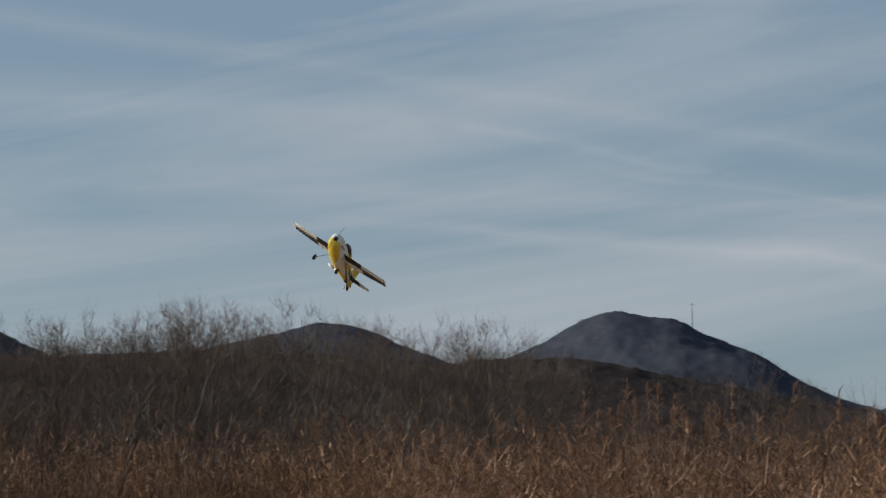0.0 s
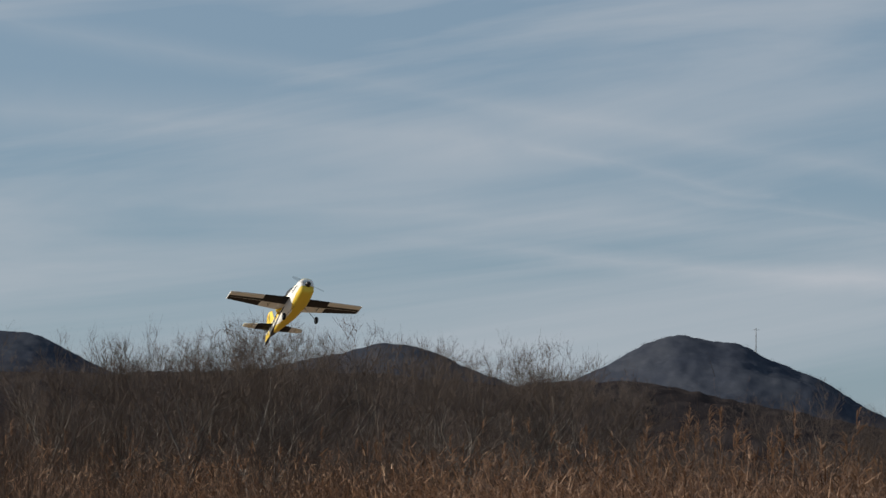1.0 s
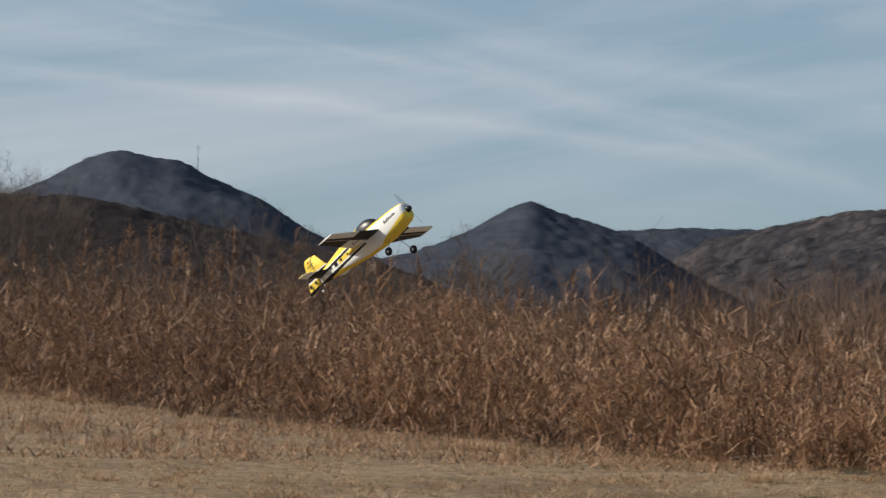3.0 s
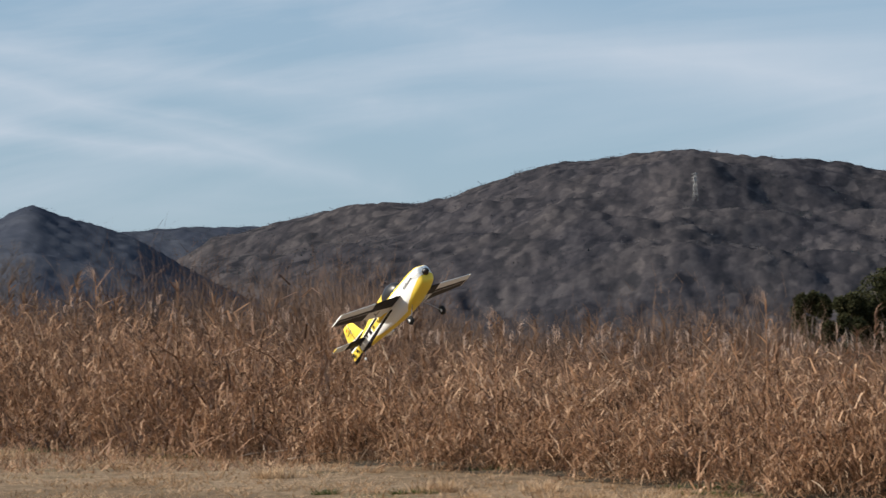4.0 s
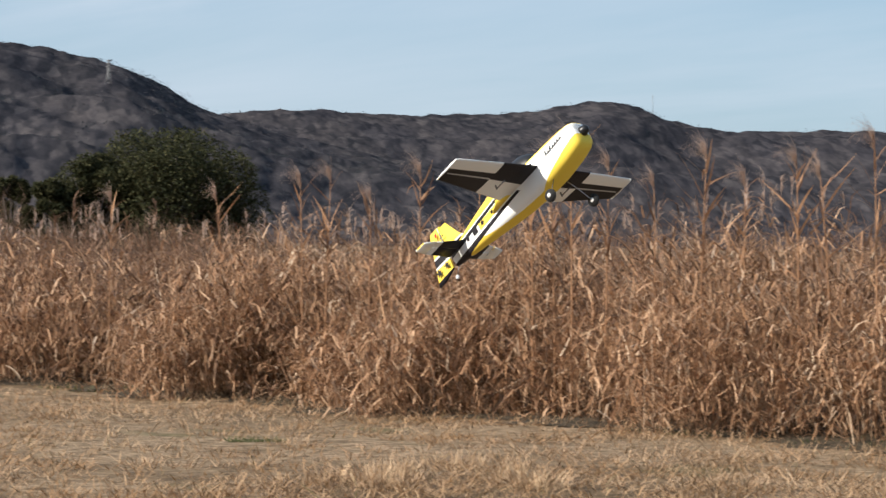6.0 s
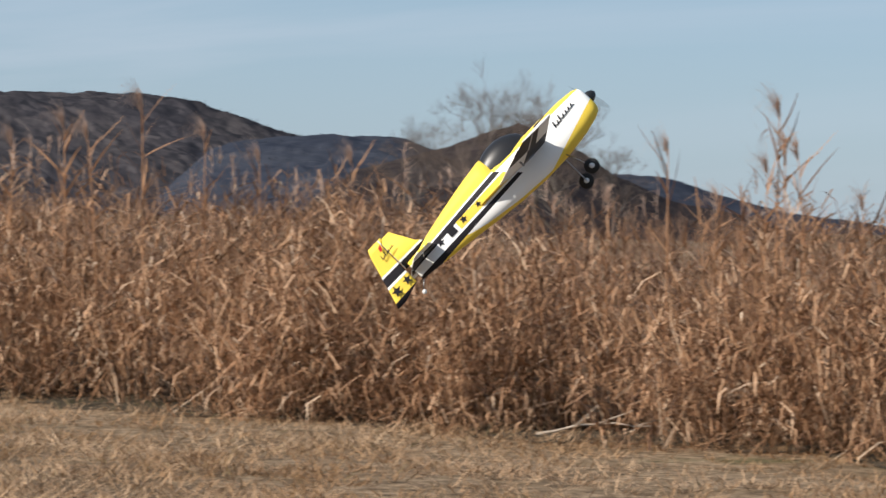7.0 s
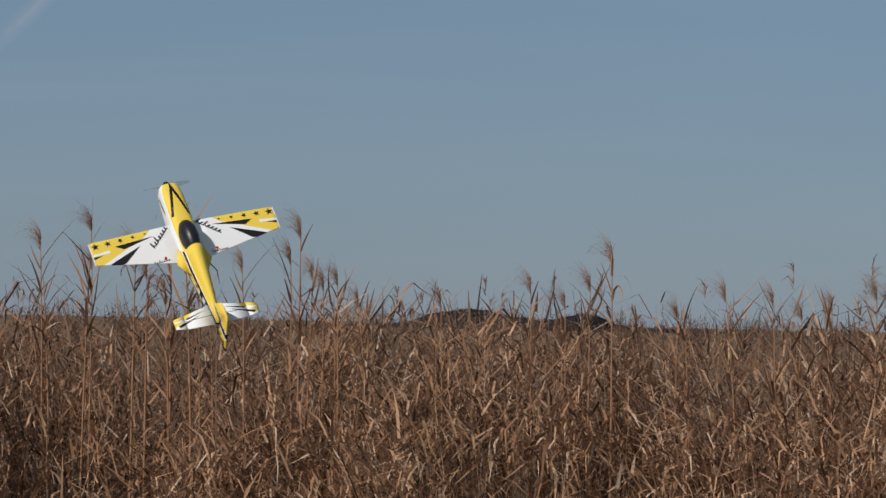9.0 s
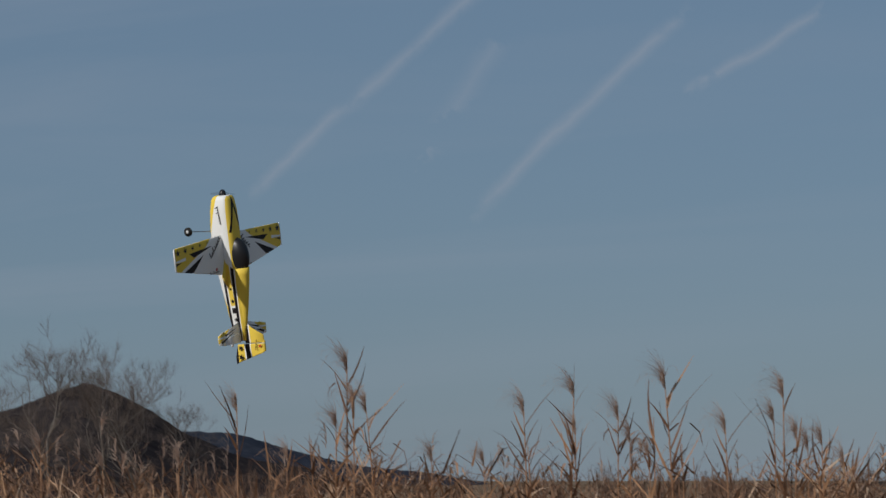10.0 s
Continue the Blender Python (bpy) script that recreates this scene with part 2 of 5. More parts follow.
# ---- ground ----
def build_ground():
    xs = np.concatenate([-np.geomspace(4500, 42, 26), np.linspace(-40, 60, 134), np.geomspace(62, 4500, 26)])
    ys = np.concatenate([-np.geomspace(4500, 42, 26), np.linspace(-40, 90, 174), np.geomspace(92, 4500, 26)])
    X, Y = np.meshgrid(xs, ys)
    Z = ground_z(X, Y)
    nx, ny = len(xs), len(ys)
    i = np.arange((ny - 1) * nx).reshape(ny - 1, nx)[:, :-1].ravel()
    ob = mesh_object("ground", np.stack([X, Y, Z], -1).reshape(-1, 3), np.stack([i, i + 1, i + nx + 1, i + nx], -1), ground_material(), smooth=True)
    tagged(ob, "mown field of dry straw-coloured grass with bare soil", "ground", kind="structure")


build_ground()


def build_litter_bed():
    """Damp leaf litter on the ground under the reeds, with a ragged front; its dark colour also paints their shade."""
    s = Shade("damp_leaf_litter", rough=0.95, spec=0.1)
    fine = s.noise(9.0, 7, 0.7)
    # litter browns, darkened to stand in for the shade at the reeds' foot
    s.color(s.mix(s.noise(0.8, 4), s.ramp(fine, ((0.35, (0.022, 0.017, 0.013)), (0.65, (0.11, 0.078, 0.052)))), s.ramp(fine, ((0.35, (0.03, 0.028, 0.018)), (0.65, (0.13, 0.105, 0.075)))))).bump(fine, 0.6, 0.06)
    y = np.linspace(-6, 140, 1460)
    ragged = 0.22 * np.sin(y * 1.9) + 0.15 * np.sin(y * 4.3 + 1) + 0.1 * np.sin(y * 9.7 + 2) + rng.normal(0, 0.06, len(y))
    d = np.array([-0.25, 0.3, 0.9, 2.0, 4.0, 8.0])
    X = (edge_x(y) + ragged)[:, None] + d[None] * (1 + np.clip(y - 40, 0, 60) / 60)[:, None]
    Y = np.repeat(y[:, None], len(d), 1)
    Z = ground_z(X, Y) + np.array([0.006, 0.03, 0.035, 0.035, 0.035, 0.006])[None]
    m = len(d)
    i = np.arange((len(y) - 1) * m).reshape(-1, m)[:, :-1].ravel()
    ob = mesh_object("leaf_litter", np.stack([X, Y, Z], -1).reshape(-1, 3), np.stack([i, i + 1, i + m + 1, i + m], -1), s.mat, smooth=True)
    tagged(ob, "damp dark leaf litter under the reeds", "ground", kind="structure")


build_litter_bed()


# ---- hills ----
def crest_el(az, crest):
    """Elevation of a ridge line through a few (bearing, elevation) points, rounded off."""
    a, e = [p[0] for p in crest], [p[1] for p in crest]
    return sum(w * np.interp(az + d, a, e) for d, w in ((-0.2, 0.15), (-0.1, 0.22), (0, 0.26), (0.1, 0.22), (0.2, 0.15)))


def smooth_noise(u, v, seed, octaves=4):
    """Cheap value noise on a plane."""
    out = np.zeros_like(u)
    amp = 1.0
    g = np.random.default_rng(seed)
    for _ in range(octaves):
        lat = g.random((64, 64)) * 2 - 1
        iu, iv = np.floor(u).astype(int), np.floor(v).astype(int)
        fu, fv = u - iu, v - iv
        fu, fv = fu * fu * (3 - 2 * fu), fv * fv * (3 - 2 * fv)
        a, b = lat[iu % 64, iv % 64], lat[(iu + 1) % 64, iv % 64]
        c, d = lat[iu % 64, (iv + 1) % 64], lat[(iu + 1) % 64, (iv + 1) % 64]
        out += amp * ((a * (1 - fu) + b * fu) * (1 - fv) + (c * (1 - fu) + d * fu) * fv)
        amp, u, v = amp * 0.5, u * 2.03 + 11.3, v * 2.03 + 5.7
    return out


def crowns(p, size, g, sprays, flat):
    """Fine twig sprays that make the canopy fuzzy, heaped a little at each tree."""
    k = np.repeat(np.arange(len(p)), sprays)
    n, sz = len(k), size[k]
    d = g.normal(0, 0.55, (n, 3)) * (1, 1, 0)
    d[:, 2] = flat * np.maximum(1 - (d[:, 0] ** 2 + d[:, 1] ** 2), 0) * g.uniform(0.1, 1, n) - 0.12
    return ribbons(p[k] + d * sz[:, None], g.uniform(0, 6.28, n), sz * g.uniform(0.09, 0.2, n), sz * g.uniform(0.07, 0.15, n), g.uniform(0.4, 1.4, n),
                   g.uniform(-0.4, 0.6, n), g.uniform(0, 3, n), 1)


def hill(label, far, deep, a0, a1, crest, bare, step=0.07, rows=110, seed=1, trees=0, tree=3.0, green=0.5, foot=0.05):
    """A wooded hill that rises from the plain at a distance, crowns and all."""
    az = np.arange(a0, a1 + step / 2, step)
    v = np.linspace(-1, 0.45, rows)
    A, V = np.meshgrid(az, v)
    R = far + V * deep
    tall = np.tan(np.radians(crest_el(A, crest))) * far + EYE.z - 0.3 * tree
    ends = np.clip(np.minimum(A - a0, a1 - A) / (0.12 * (a1 - a0)), 0, 1)
    shape = np.clip(np.where(V < 0, np.cos(V * math.pi / 2) ** 1.25, np.cos(V * math.pi / 2 * 1.2)), 0, 1)
    shape /= (np.clip(shape, 0, 1) * far / R).max()
    X, Y = R * np.sin(np.radians(A)), R * np.cos(np.radians(A))
    fold = smooth_noise(X / 130, Y / 130, seed, 3) * 0.14 * (1 - shape) * shape * 4
    Z = np.maximum(tall, 0) * np.clip(shape + fold, 0, 1.02) * ends ** 0.5 - 0.5
    Z += 0.3 * tree * smooth_noise(A * math.radians(1) * far / (2.2 * tree) + 100, R / (5 * tree), seed + 5, 2) * np.clip(Z / 6, 0, 1)
    n = len(az)
    i = np.arange((rows - 1) * n).reshape(rows - 1, n)[:, :-1].ravel()
    ob = mesh_object("hill", np.stack([X, Y, Z], -1).reshape(-1, 3), np.stack([i, i + 1, i + n + 1, i + n], -1), bare, smooth=True)
    tagged(ob, label, "hill", kind="structure")
    # crowns all over the near slope and along the crest
    g = np.random.default_rng(seed + 70)
    row = (rows * (foot + (0.77 - foot) * g.random(trees) ** 0.9)).astype(int)
    col = g.integers(0, n - 1, trees)
    row, col = row[Z[row, col] > 1.2], col[Z[row, col] > 1.2]
    k = len(row)
    u = g.random((k, 1))
    at = np.stack([X, Y, Z], -1)
    p = at[row, col] * (1 - u) + at[row, col + 1] * u
    p[:, :2] += g.normal(0, tree * 0.5, (k, 2))
    size = tree * np.clip(g.lognormal(-0.2, 0.35, k), 0.35, 1.7)
    dark = smooth_noise(p[:, 0] / 55, p[:, 1] / 90, seed + 3, 3) + g.normal(0, 0.3, k) > green
    wood, needles = Heap(), Heap()
    wood.add(crowns(p[~dark], size[~dark], g, 4, 0.3))
    tagged(wood.make("hillside_trees", bare), "leafless grey-brown trees covering a hillside", "trees", kind="stuff")
    if dark.any():
        needles.add(crowns(p[dark], size[dark], g, 7, 0.36))
        tagged(needles.make("hillside_trees", CONIFER), "dark evergreen trees scattered on a hillside", "trees", kind="stuff")
    return ob


def crown_material(name, stops, size, bearing):
    """Winter woods on a slope: tones that change from crown to crown and over the hillside, drawn out up the slope."""
    s = Shade(name, rough=1.0, spec=0.0)
    tc = s.node("ShaderNodeTexCoord")
    turned = s.node("ShaderNodeMapping", Rotation=(0, 0, radians(bearing)))
    s.t.links.new(tc.outputs["Object"], turned.inputs["Vector"])
    drawn = s.node("ShaderNodeMapping", Scale=(1, 0.13, 1))
    s.t.links.new(turned.outputs[0], drawn.inputs["Vector"])

    def mottle(scale, detail, rough):
        n = s.node("ShaderNodeTexNoise", Scale=scale, Detail=detail, Roughness=rough)
        s.t.links.new(drawn.outputs[0], n.inputs["Vector"])
        return n.outputs["Fac"]

    bend = s.node("ShaderNodeTexNoise", Scale=0.8 / size, Detail=3.0)
    s.t.links.new(drawn.outputs[0], bend.inputs["Vector"])
    moved = s.node("ShaderNodeVectorMath")
    moved.operation = "MULTIPLY_ADD"
    moved.inputs[1].default_value = (size * 1.1,) * 3
    s.t.links.new(bend.outputs["Color"], moved.inputs[0])
    s.t.links.new(drawn.outputs[0], moved.inputs[2])
    cell = s.node("ShaderNodeTexVoronoi", Scale=1.1 / size)
    cell.feature = "SMOOTH_F1"
    cell.inputs["Smoothness"].default_value = 0.6
    s.t.links.new(moved.outputs[0], cell.inputs["Vector"])
    tone = s.mix(0.5, mottle(1.6 / size, 5, 0.65), cell.outputs["Color"])
    c = s.ramp(tone, [(0.3 + 0.4 * p, v) for p, v in stops])
    c = s.mix(s.island(), s.mix(1.0, c, (0.86, 0.86, 0.88), "MULTIPLY"), c)
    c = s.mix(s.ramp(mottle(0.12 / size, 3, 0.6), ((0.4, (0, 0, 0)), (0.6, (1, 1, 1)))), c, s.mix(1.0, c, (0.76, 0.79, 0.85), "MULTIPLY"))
    s.color(c).thin(0.5, c)
    return s.mat


# far woods: the haze of the distance is painted in as a blue tint
HAZED_CROWNS = crown_material("far_bare_crowns", ((0.0, (0.088, 0.100, 0.129)), (1.0, (0.116, 0.128, 0.160))), 2.2, 0)
# purple-brown trees, greyed by some air haze mixed into the colour
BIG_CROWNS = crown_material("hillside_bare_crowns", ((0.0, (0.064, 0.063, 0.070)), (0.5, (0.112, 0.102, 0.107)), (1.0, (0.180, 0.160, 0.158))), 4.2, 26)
BROWN_CROWNS = crown_material("brown_bare_crowns", ((0.0, (0.056, 0.047, 0.048)), (1.0, (0.110, 0.090, 0.084))), 2.5, 8)
# evergreen tones pushed toward blue, haze painted into them
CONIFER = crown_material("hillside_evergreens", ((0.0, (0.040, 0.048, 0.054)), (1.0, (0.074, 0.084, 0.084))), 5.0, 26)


def build_hills():
    hill("low wooded hill in bare winter woods behind trees", 1500, 420, -18, -1, ((-18, 1.0), (-12.5, 2.3), (-10.7, 2.92), (-9.4, 3.27), (-8.5, 3.22), (-7.4, 2.66), (-5, 1.8), (-1, 0.5)), HAZED_CROWNS, seed=1, foot=0.45, trees=4000, tree=2.0, green=0.9)
    hill("small rounded hill with dark bare woods", 1250, 360, -9, 5, ((-9, 0.8), (-5, 2.5), (-3.5, 2.86), (-2.9, 2.98), (-2.4, 3.14), (-1.85, 3.13), (-1.2, 2.96), (-0.7, 2.72), (0.5, 2.3), (5, 0.6)), HAZED_CROWNS, seed=2, foot=0.45, trees=4000, tree=1.7, green=0.9)
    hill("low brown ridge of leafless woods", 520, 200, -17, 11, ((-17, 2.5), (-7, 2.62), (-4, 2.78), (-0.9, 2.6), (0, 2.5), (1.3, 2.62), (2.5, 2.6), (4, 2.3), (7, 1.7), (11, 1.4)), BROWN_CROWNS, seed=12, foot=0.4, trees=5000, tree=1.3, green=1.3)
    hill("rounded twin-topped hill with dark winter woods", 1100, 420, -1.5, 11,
         ((-1.5, 1.4), (1, 2.4), (1.8, 2.75), (2.25, 2.98), (2.65, 3.19), (3.15, 3.32), (3.7, 3.2), (4.3, 3.18), (4.6, 2.98), (5.2, 2.75), (5.8, 2.5), (6.4, 2.1), (7.2, 1.75), (8.5, 1.4), (11, 0.6)), HAZED_CROWNS, seed=3, foot=0.3, trees=6000, tree=1.6, green=0.8)
    hill("pointed wooded hill with a long shoulder", 950, 330, 6, 17.5, ((6, 1.2), (8.5, 1.78), (9.5, 2.2), (10.1, 2.58), (10.6, 2.83), (11.0, 2.62), (11.6, 2.44), (12.4, 2.2), (13.2, 1.7), (14.5, 1.0), (17.5, 0.3)), HAZED_CROWNS, seed=4, foot=0.25, trees=5500, tree=1.6, green=0.9)
    hill("distant low wooded ridge", 2300, 420, 8, 19, ((8, 1.9), (12, 2.2), (12.9, 2.3), (14.2, 2.34), (16, 2.3), (19, 2.0)), HAZED_CROWNS, seed=5, trees=3000, tree=4.5, green=0.7)
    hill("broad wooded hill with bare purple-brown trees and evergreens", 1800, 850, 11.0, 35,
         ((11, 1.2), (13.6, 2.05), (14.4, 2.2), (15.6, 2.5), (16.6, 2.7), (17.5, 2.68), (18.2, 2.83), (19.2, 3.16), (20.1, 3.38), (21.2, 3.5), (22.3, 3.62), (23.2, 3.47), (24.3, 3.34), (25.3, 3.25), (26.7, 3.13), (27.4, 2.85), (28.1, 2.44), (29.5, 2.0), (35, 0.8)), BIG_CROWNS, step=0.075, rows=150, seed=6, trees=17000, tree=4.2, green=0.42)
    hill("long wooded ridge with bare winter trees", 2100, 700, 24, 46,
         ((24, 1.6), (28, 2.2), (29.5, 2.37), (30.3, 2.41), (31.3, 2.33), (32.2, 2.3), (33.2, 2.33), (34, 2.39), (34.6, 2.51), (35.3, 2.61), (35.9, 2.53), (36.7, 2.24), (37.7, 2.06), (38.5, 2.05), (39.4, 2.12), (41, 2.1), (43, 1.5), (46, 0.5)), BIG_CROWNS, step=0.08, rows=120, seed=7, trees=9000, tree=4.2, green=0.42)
    hill("low dark wooded hill", 1500, 400, 40.5, 49, ((40.5, 0.8), (42, 1.35), (43.6, 1.54), (45, 1.5), (46, 1.2), (49, 0.3)), HAZED_CROWNS, seed=8, trees=2500, tree=3.4, green=0.7)
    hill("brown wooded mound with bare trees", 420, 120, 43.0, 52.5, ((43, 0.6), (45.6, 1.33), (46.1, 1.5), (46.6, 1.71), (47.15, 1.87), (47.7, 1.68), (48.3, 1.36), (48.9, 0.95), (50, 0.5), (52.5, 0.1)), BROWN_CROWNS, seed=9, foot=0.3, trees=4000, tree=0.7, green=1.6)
    hill("low dark wooded hill far off", 1300, 300, 46, 54.5, ((46, 0.6), (48.5, 0.92), (49.7, 0.9), (50.2, 0.78), (50.8, 0.58), (52, 0.3), (54.5, 0.05)), HAZED_CROWNS, seed=10, foot=0.4, trees=2000, tree=1.6, green=0.7)
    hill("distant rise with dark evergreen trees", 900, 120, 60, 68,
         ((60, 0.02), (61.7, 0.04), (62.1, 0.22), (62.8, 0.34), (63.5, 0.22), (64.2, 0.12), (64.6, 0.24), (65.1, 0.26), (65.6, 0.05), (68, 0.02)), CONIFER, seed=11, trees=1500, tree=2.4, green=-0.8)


build_hills()


# ---- reed bed ----
def reed_height(x, y):
    az = np.degrees(np.arctan2(x, y))
    return np.interp(az, (-10, 0, 8, 13, 18, 22, 28, 33, 38, 43, 50, 60, 66, 72),
                     (4.3, 3.9, 2.8, 2.2, 1.78, 1.62, 1.68, 1.68, 1.98, 1.92, 1.76, 1.70, 1.74, 1.84))


def scatter(count, y0, y1, d0, d1, power=1.0):
    """Points in the reed bed at a depth behind its edge, thinned by patchy growth."""
    y = rng.uniform(y0, y1, count)
    d = d0 + (d1 - d0) * rng.random(count) ** power
    far = 1 + np.clip(y - 30, 0, 60) / 40
    x = edge_x(y) + d + 0.25 + far * 0.45 * np.sin(y * 1.7 + 0.4 * np.sin(y * 0.9)) + far * 0.4 * np.sin(y * 3.7 + 1) + 0.2 * np.sin(y * 9.1)
    az = np.degrees(np.arctan2(x, y))
    keep = (az < 74) & (az > -13)
    return x[keep], y[keep], d[keep]


# the wind has combed the bed over toward the north-west
WIND = math.atan2(-0.77, -0.64)


def grow(heap, x, y, d, leaves, thick, segs=3, stem=0.55, patchy=0.12, slant=0.24, front=0.7, low=0.3):
    n = len(x)
    clump = smooth_noise(x * 0.7 + 50, y * 0.7 + 50, 12, 3)
    h = reed_height(x, y) * np.clip(rng.normal(0.90, 0.11, n), 0.45, 1.12)
    h *= 1 + patchy * clump
    h = np.minimum(h, 1.1 * reed_height(x, y))
    h *= np.clip(front + (1 - front) * d / 1.6, front, 1.0)
    swirl = 2.6 * smooth_noise(x * 0.5 + 20, y * 0.5 + 70, 31, 2)
    head = np.where(rng.random(n) < 0.6, WIND + swirl + rng.normal(0, 0.5, n), rng.uniform(0, 2 * math.pi, n))
    lean = np.abs(rng.normal(slant * 0.6, slant, n)) + np.where(rng.random(n) < 0.22, rng.uniform(0.2, 0.95, n), 0)
    base = np.stack([x, y, ground_z(x, y) - 0.05], -1)
    heap.add(ribbons(base, head, h, thick * stem * np.ones(n), math.pi / 2 - lean, lean * 0.6, rng.uniform(0, 3, n), 2))
    for k in range(leaves):
        f = rng.uniform(low, 1.0, n)
        tilt = math.pi / 2 - lean - 0.3 * lean * f
        p = base + np.stack([np.cos(tilt) * np.sin(head), -np.cos(tilt) * np.cos(head), np.sin(tilt)], -1) * (h * f * 0.97)[:, None]
        ln = rng.uniform(0.1, 0.46, n) * (0.6 + 0.4 * h / 2)
        way = np.where(rng.random(n) < 0.55, WIND + swirl + rng.normal(0, 0.9, n), rng.uniform(0, 2 * math.pi, n))
        heap.add(ribbons(p, way, ln, rng.uniform(0.8, 2.0, n) * thick, rng.uniform(-0.5, 1.2, n),
                         rng.uniform(-0.3, 3.4, n), rng.normal(0, 0.8, n), segs))


def heads(heap, x, y, low, high, size):
    """Feathery seed heads over the bed."""
    n = len(x)
    z = reed_height(x, y) * rng.uniform(low, high, n)
    bend = rng.uniform(0, 2 * math.pi, n)
    for _ in range(16):
        f = rng.random(n)
        p = np.stack([x, y, z + size * (f - 0.4)], -1)
        heap.add(ribbons(p, bend + rng.normal(0, 0.8, n), size * rng.uniform(0.4, 1.0, n), np.full(n, size * 0.07), rng.uniform(0.5, 1.5, n), rng.uniform(0.8, 2.6, n), rng.normal(0, 1, n), 2))
    return np.stack([x, y, z], -1)


def build_reeds():
    near = Heap()
    x, y, d = scatter(11000, -2, 30, 0.0, 2.4)
    grow(near, x, y, d, 9, 0.014, 2, 0.5, 0.22, 0.32, 0.55, 0.45)
    x, y, d = scatter(9000, 26, 62, 0.0, 3.0)
    middle = Heap()
    grow(middle, x, y, d, 8, 0.018, 2, 0.45, 0.26, 0.34, 0.45, 0.35)
    x, y, d = scatter(7000, 110, 143, 0.0, 45)
    west = x < 0
    grow(middle, x[west], y[west], d[west], 8, 0.05, 1, 0.3, 0.4, 0.4, 0.35, 0.08)
    # fallen and broken leaves that tangle along the front of the bed
    x, y, d = scatter(44000, -2, 46, -0.2, 1.4)
    heaped = smooth_noise(x * 0.9 + 30, y * 0.9 + 30, 41, 3)
    keep = heaped - 0.05 > rng.uniform(-0.6, 0.6, len(x))
    x, y, d, heaped = x[keep], y[keep], d[keep], heaped[keep]
    z = ground_z(x, y) + rng.random(len(x)) ** 1.4 * np.clip(0.3 + 0.7 * (d + 0.2), 0.15, 1.0) * np.clip(0.75 + 0.6 * heaped, 0.2, 1.4)
    near.add(ribbons(np.stack([x, y, z], -1), rng.uniform(0, 2 * math.pi, len(x)), rng.uniform(0.12, 0.55, len(x)), rng.uniform(0.009, 0.026, len(x)),
                     rng.uniform(-0.6, 1.3, len(x)), rng.uniform(-0.5, 3.2, len(x)), rng.normal(0, 0.9, len(x)), 3))
    x, y, d = scatter(2200, -4, 46, -0.4, 0.9)
    near.add(ribbons(np.stack([x, y, ground_z(x, y) + rng.uniform(0.02, 0.6, len(x))], -1), rng.uniform(0, 2 * math.pi, len(x)), rng.uniform(0.6, 1.5, len(x)),
                     np.full(len(x), 0.014), rng.normal(0.25, 0.3, len(x)), rng.normal(0.5, 0.4, len(x)), rng.normal(0, 0.5, len(x)), 3))
    tagged(near.make("reed_bed", REED), "dense bed of dry tan reeds with drooping leaves", "reeds", kind="stuff")
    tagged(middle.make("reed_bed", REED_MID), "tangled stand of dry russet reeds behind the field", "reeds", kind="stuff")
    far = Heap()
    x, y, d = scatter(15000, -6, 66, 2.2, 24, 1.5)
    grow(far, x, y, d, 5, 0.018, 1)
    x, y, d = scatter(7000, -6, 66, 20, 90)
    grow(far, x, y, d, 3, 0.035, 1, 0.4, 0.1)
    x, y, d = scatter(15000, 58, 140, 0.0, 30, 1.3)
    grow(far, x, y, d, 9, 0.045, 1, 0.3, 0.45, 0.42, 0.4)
    # tangled litter along the far front
    x, y, d = scatter(22000, 44, 140, -1.6, 2.2)
    heaped = smooth_noise(x * 0.4 + 30, y * 0.4 + 30, 43, 3)
    keep = heaped + 0.2 > rng.uniform(-0.9, 0.9, len(x))
    x, y, d, heaped = x[keep], y[keep], d[keep], heaped[keep]
    z = ground_z(x, y) + rng.random(len(x)) ** 1.4 * np.clip(0.3 + 0.55 * (d + 1.6), 0.1, 1.9) * np.clip(0.8 + 0.6 * heaped, 0.2, 1.4)
    far.add(ribbons(np.stack([x, y, z], -1), rng.uniform(0, 2 * math.pi, len(x)), rng.uniform(0.25, 0.9, len(x)), rng.uniform(0.02, 0.06, len(x)),
                    rng.uniform(-0.6, 1.3, len(x)), rng.uniform(-0.5, 3.2, len(x)), rng.normal(0, 0.9, len(x)), 2))
    x, y, d = scatter(2600, 44, 140, 0.0, 6.0)
    far.add(ribbons(np.stack([x, y, ground_z(x, y) + rng.uniform(0.05, 0.6, len(x)) * reed_height(x, y)], -1), rng.uniform(0, 2 * math.pi, len(x)), rng.uniform(0.2, 0.55, len(x)) * reed_height(x, y),
                    np.full(len(x), 0.03), rng.normal(0.5, 0.4, len(x)), rng.normal(0.4, 0.4, len(x)), rng.normal(0, 0.5, len(x)), 2))
    tops = Heap()
    x, y, d = scatter(620, 52, 140, 0.0, 24)
    hazel = Heap()
    heads(hazel, x, y, 0.75, 1.2, 0.5)
    tagged(hazel.make("seed_heads", PLUME_FAR), "brown seed heads over the farther reeds", "reeds", kind="stuff")
    x, y, d = scatter(380, -2, 60, 0.3, 9)
    heads(tops, x, y, 0.92, 1.12, 0.17)
    tagged(tops.make("seed_heads", PLUME), "feathery tan seed heads across the reed bed", "reeds", kind="stuff")
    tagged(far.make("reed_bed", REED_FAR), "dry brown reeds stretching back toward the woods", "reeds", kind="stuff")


build_reeds()


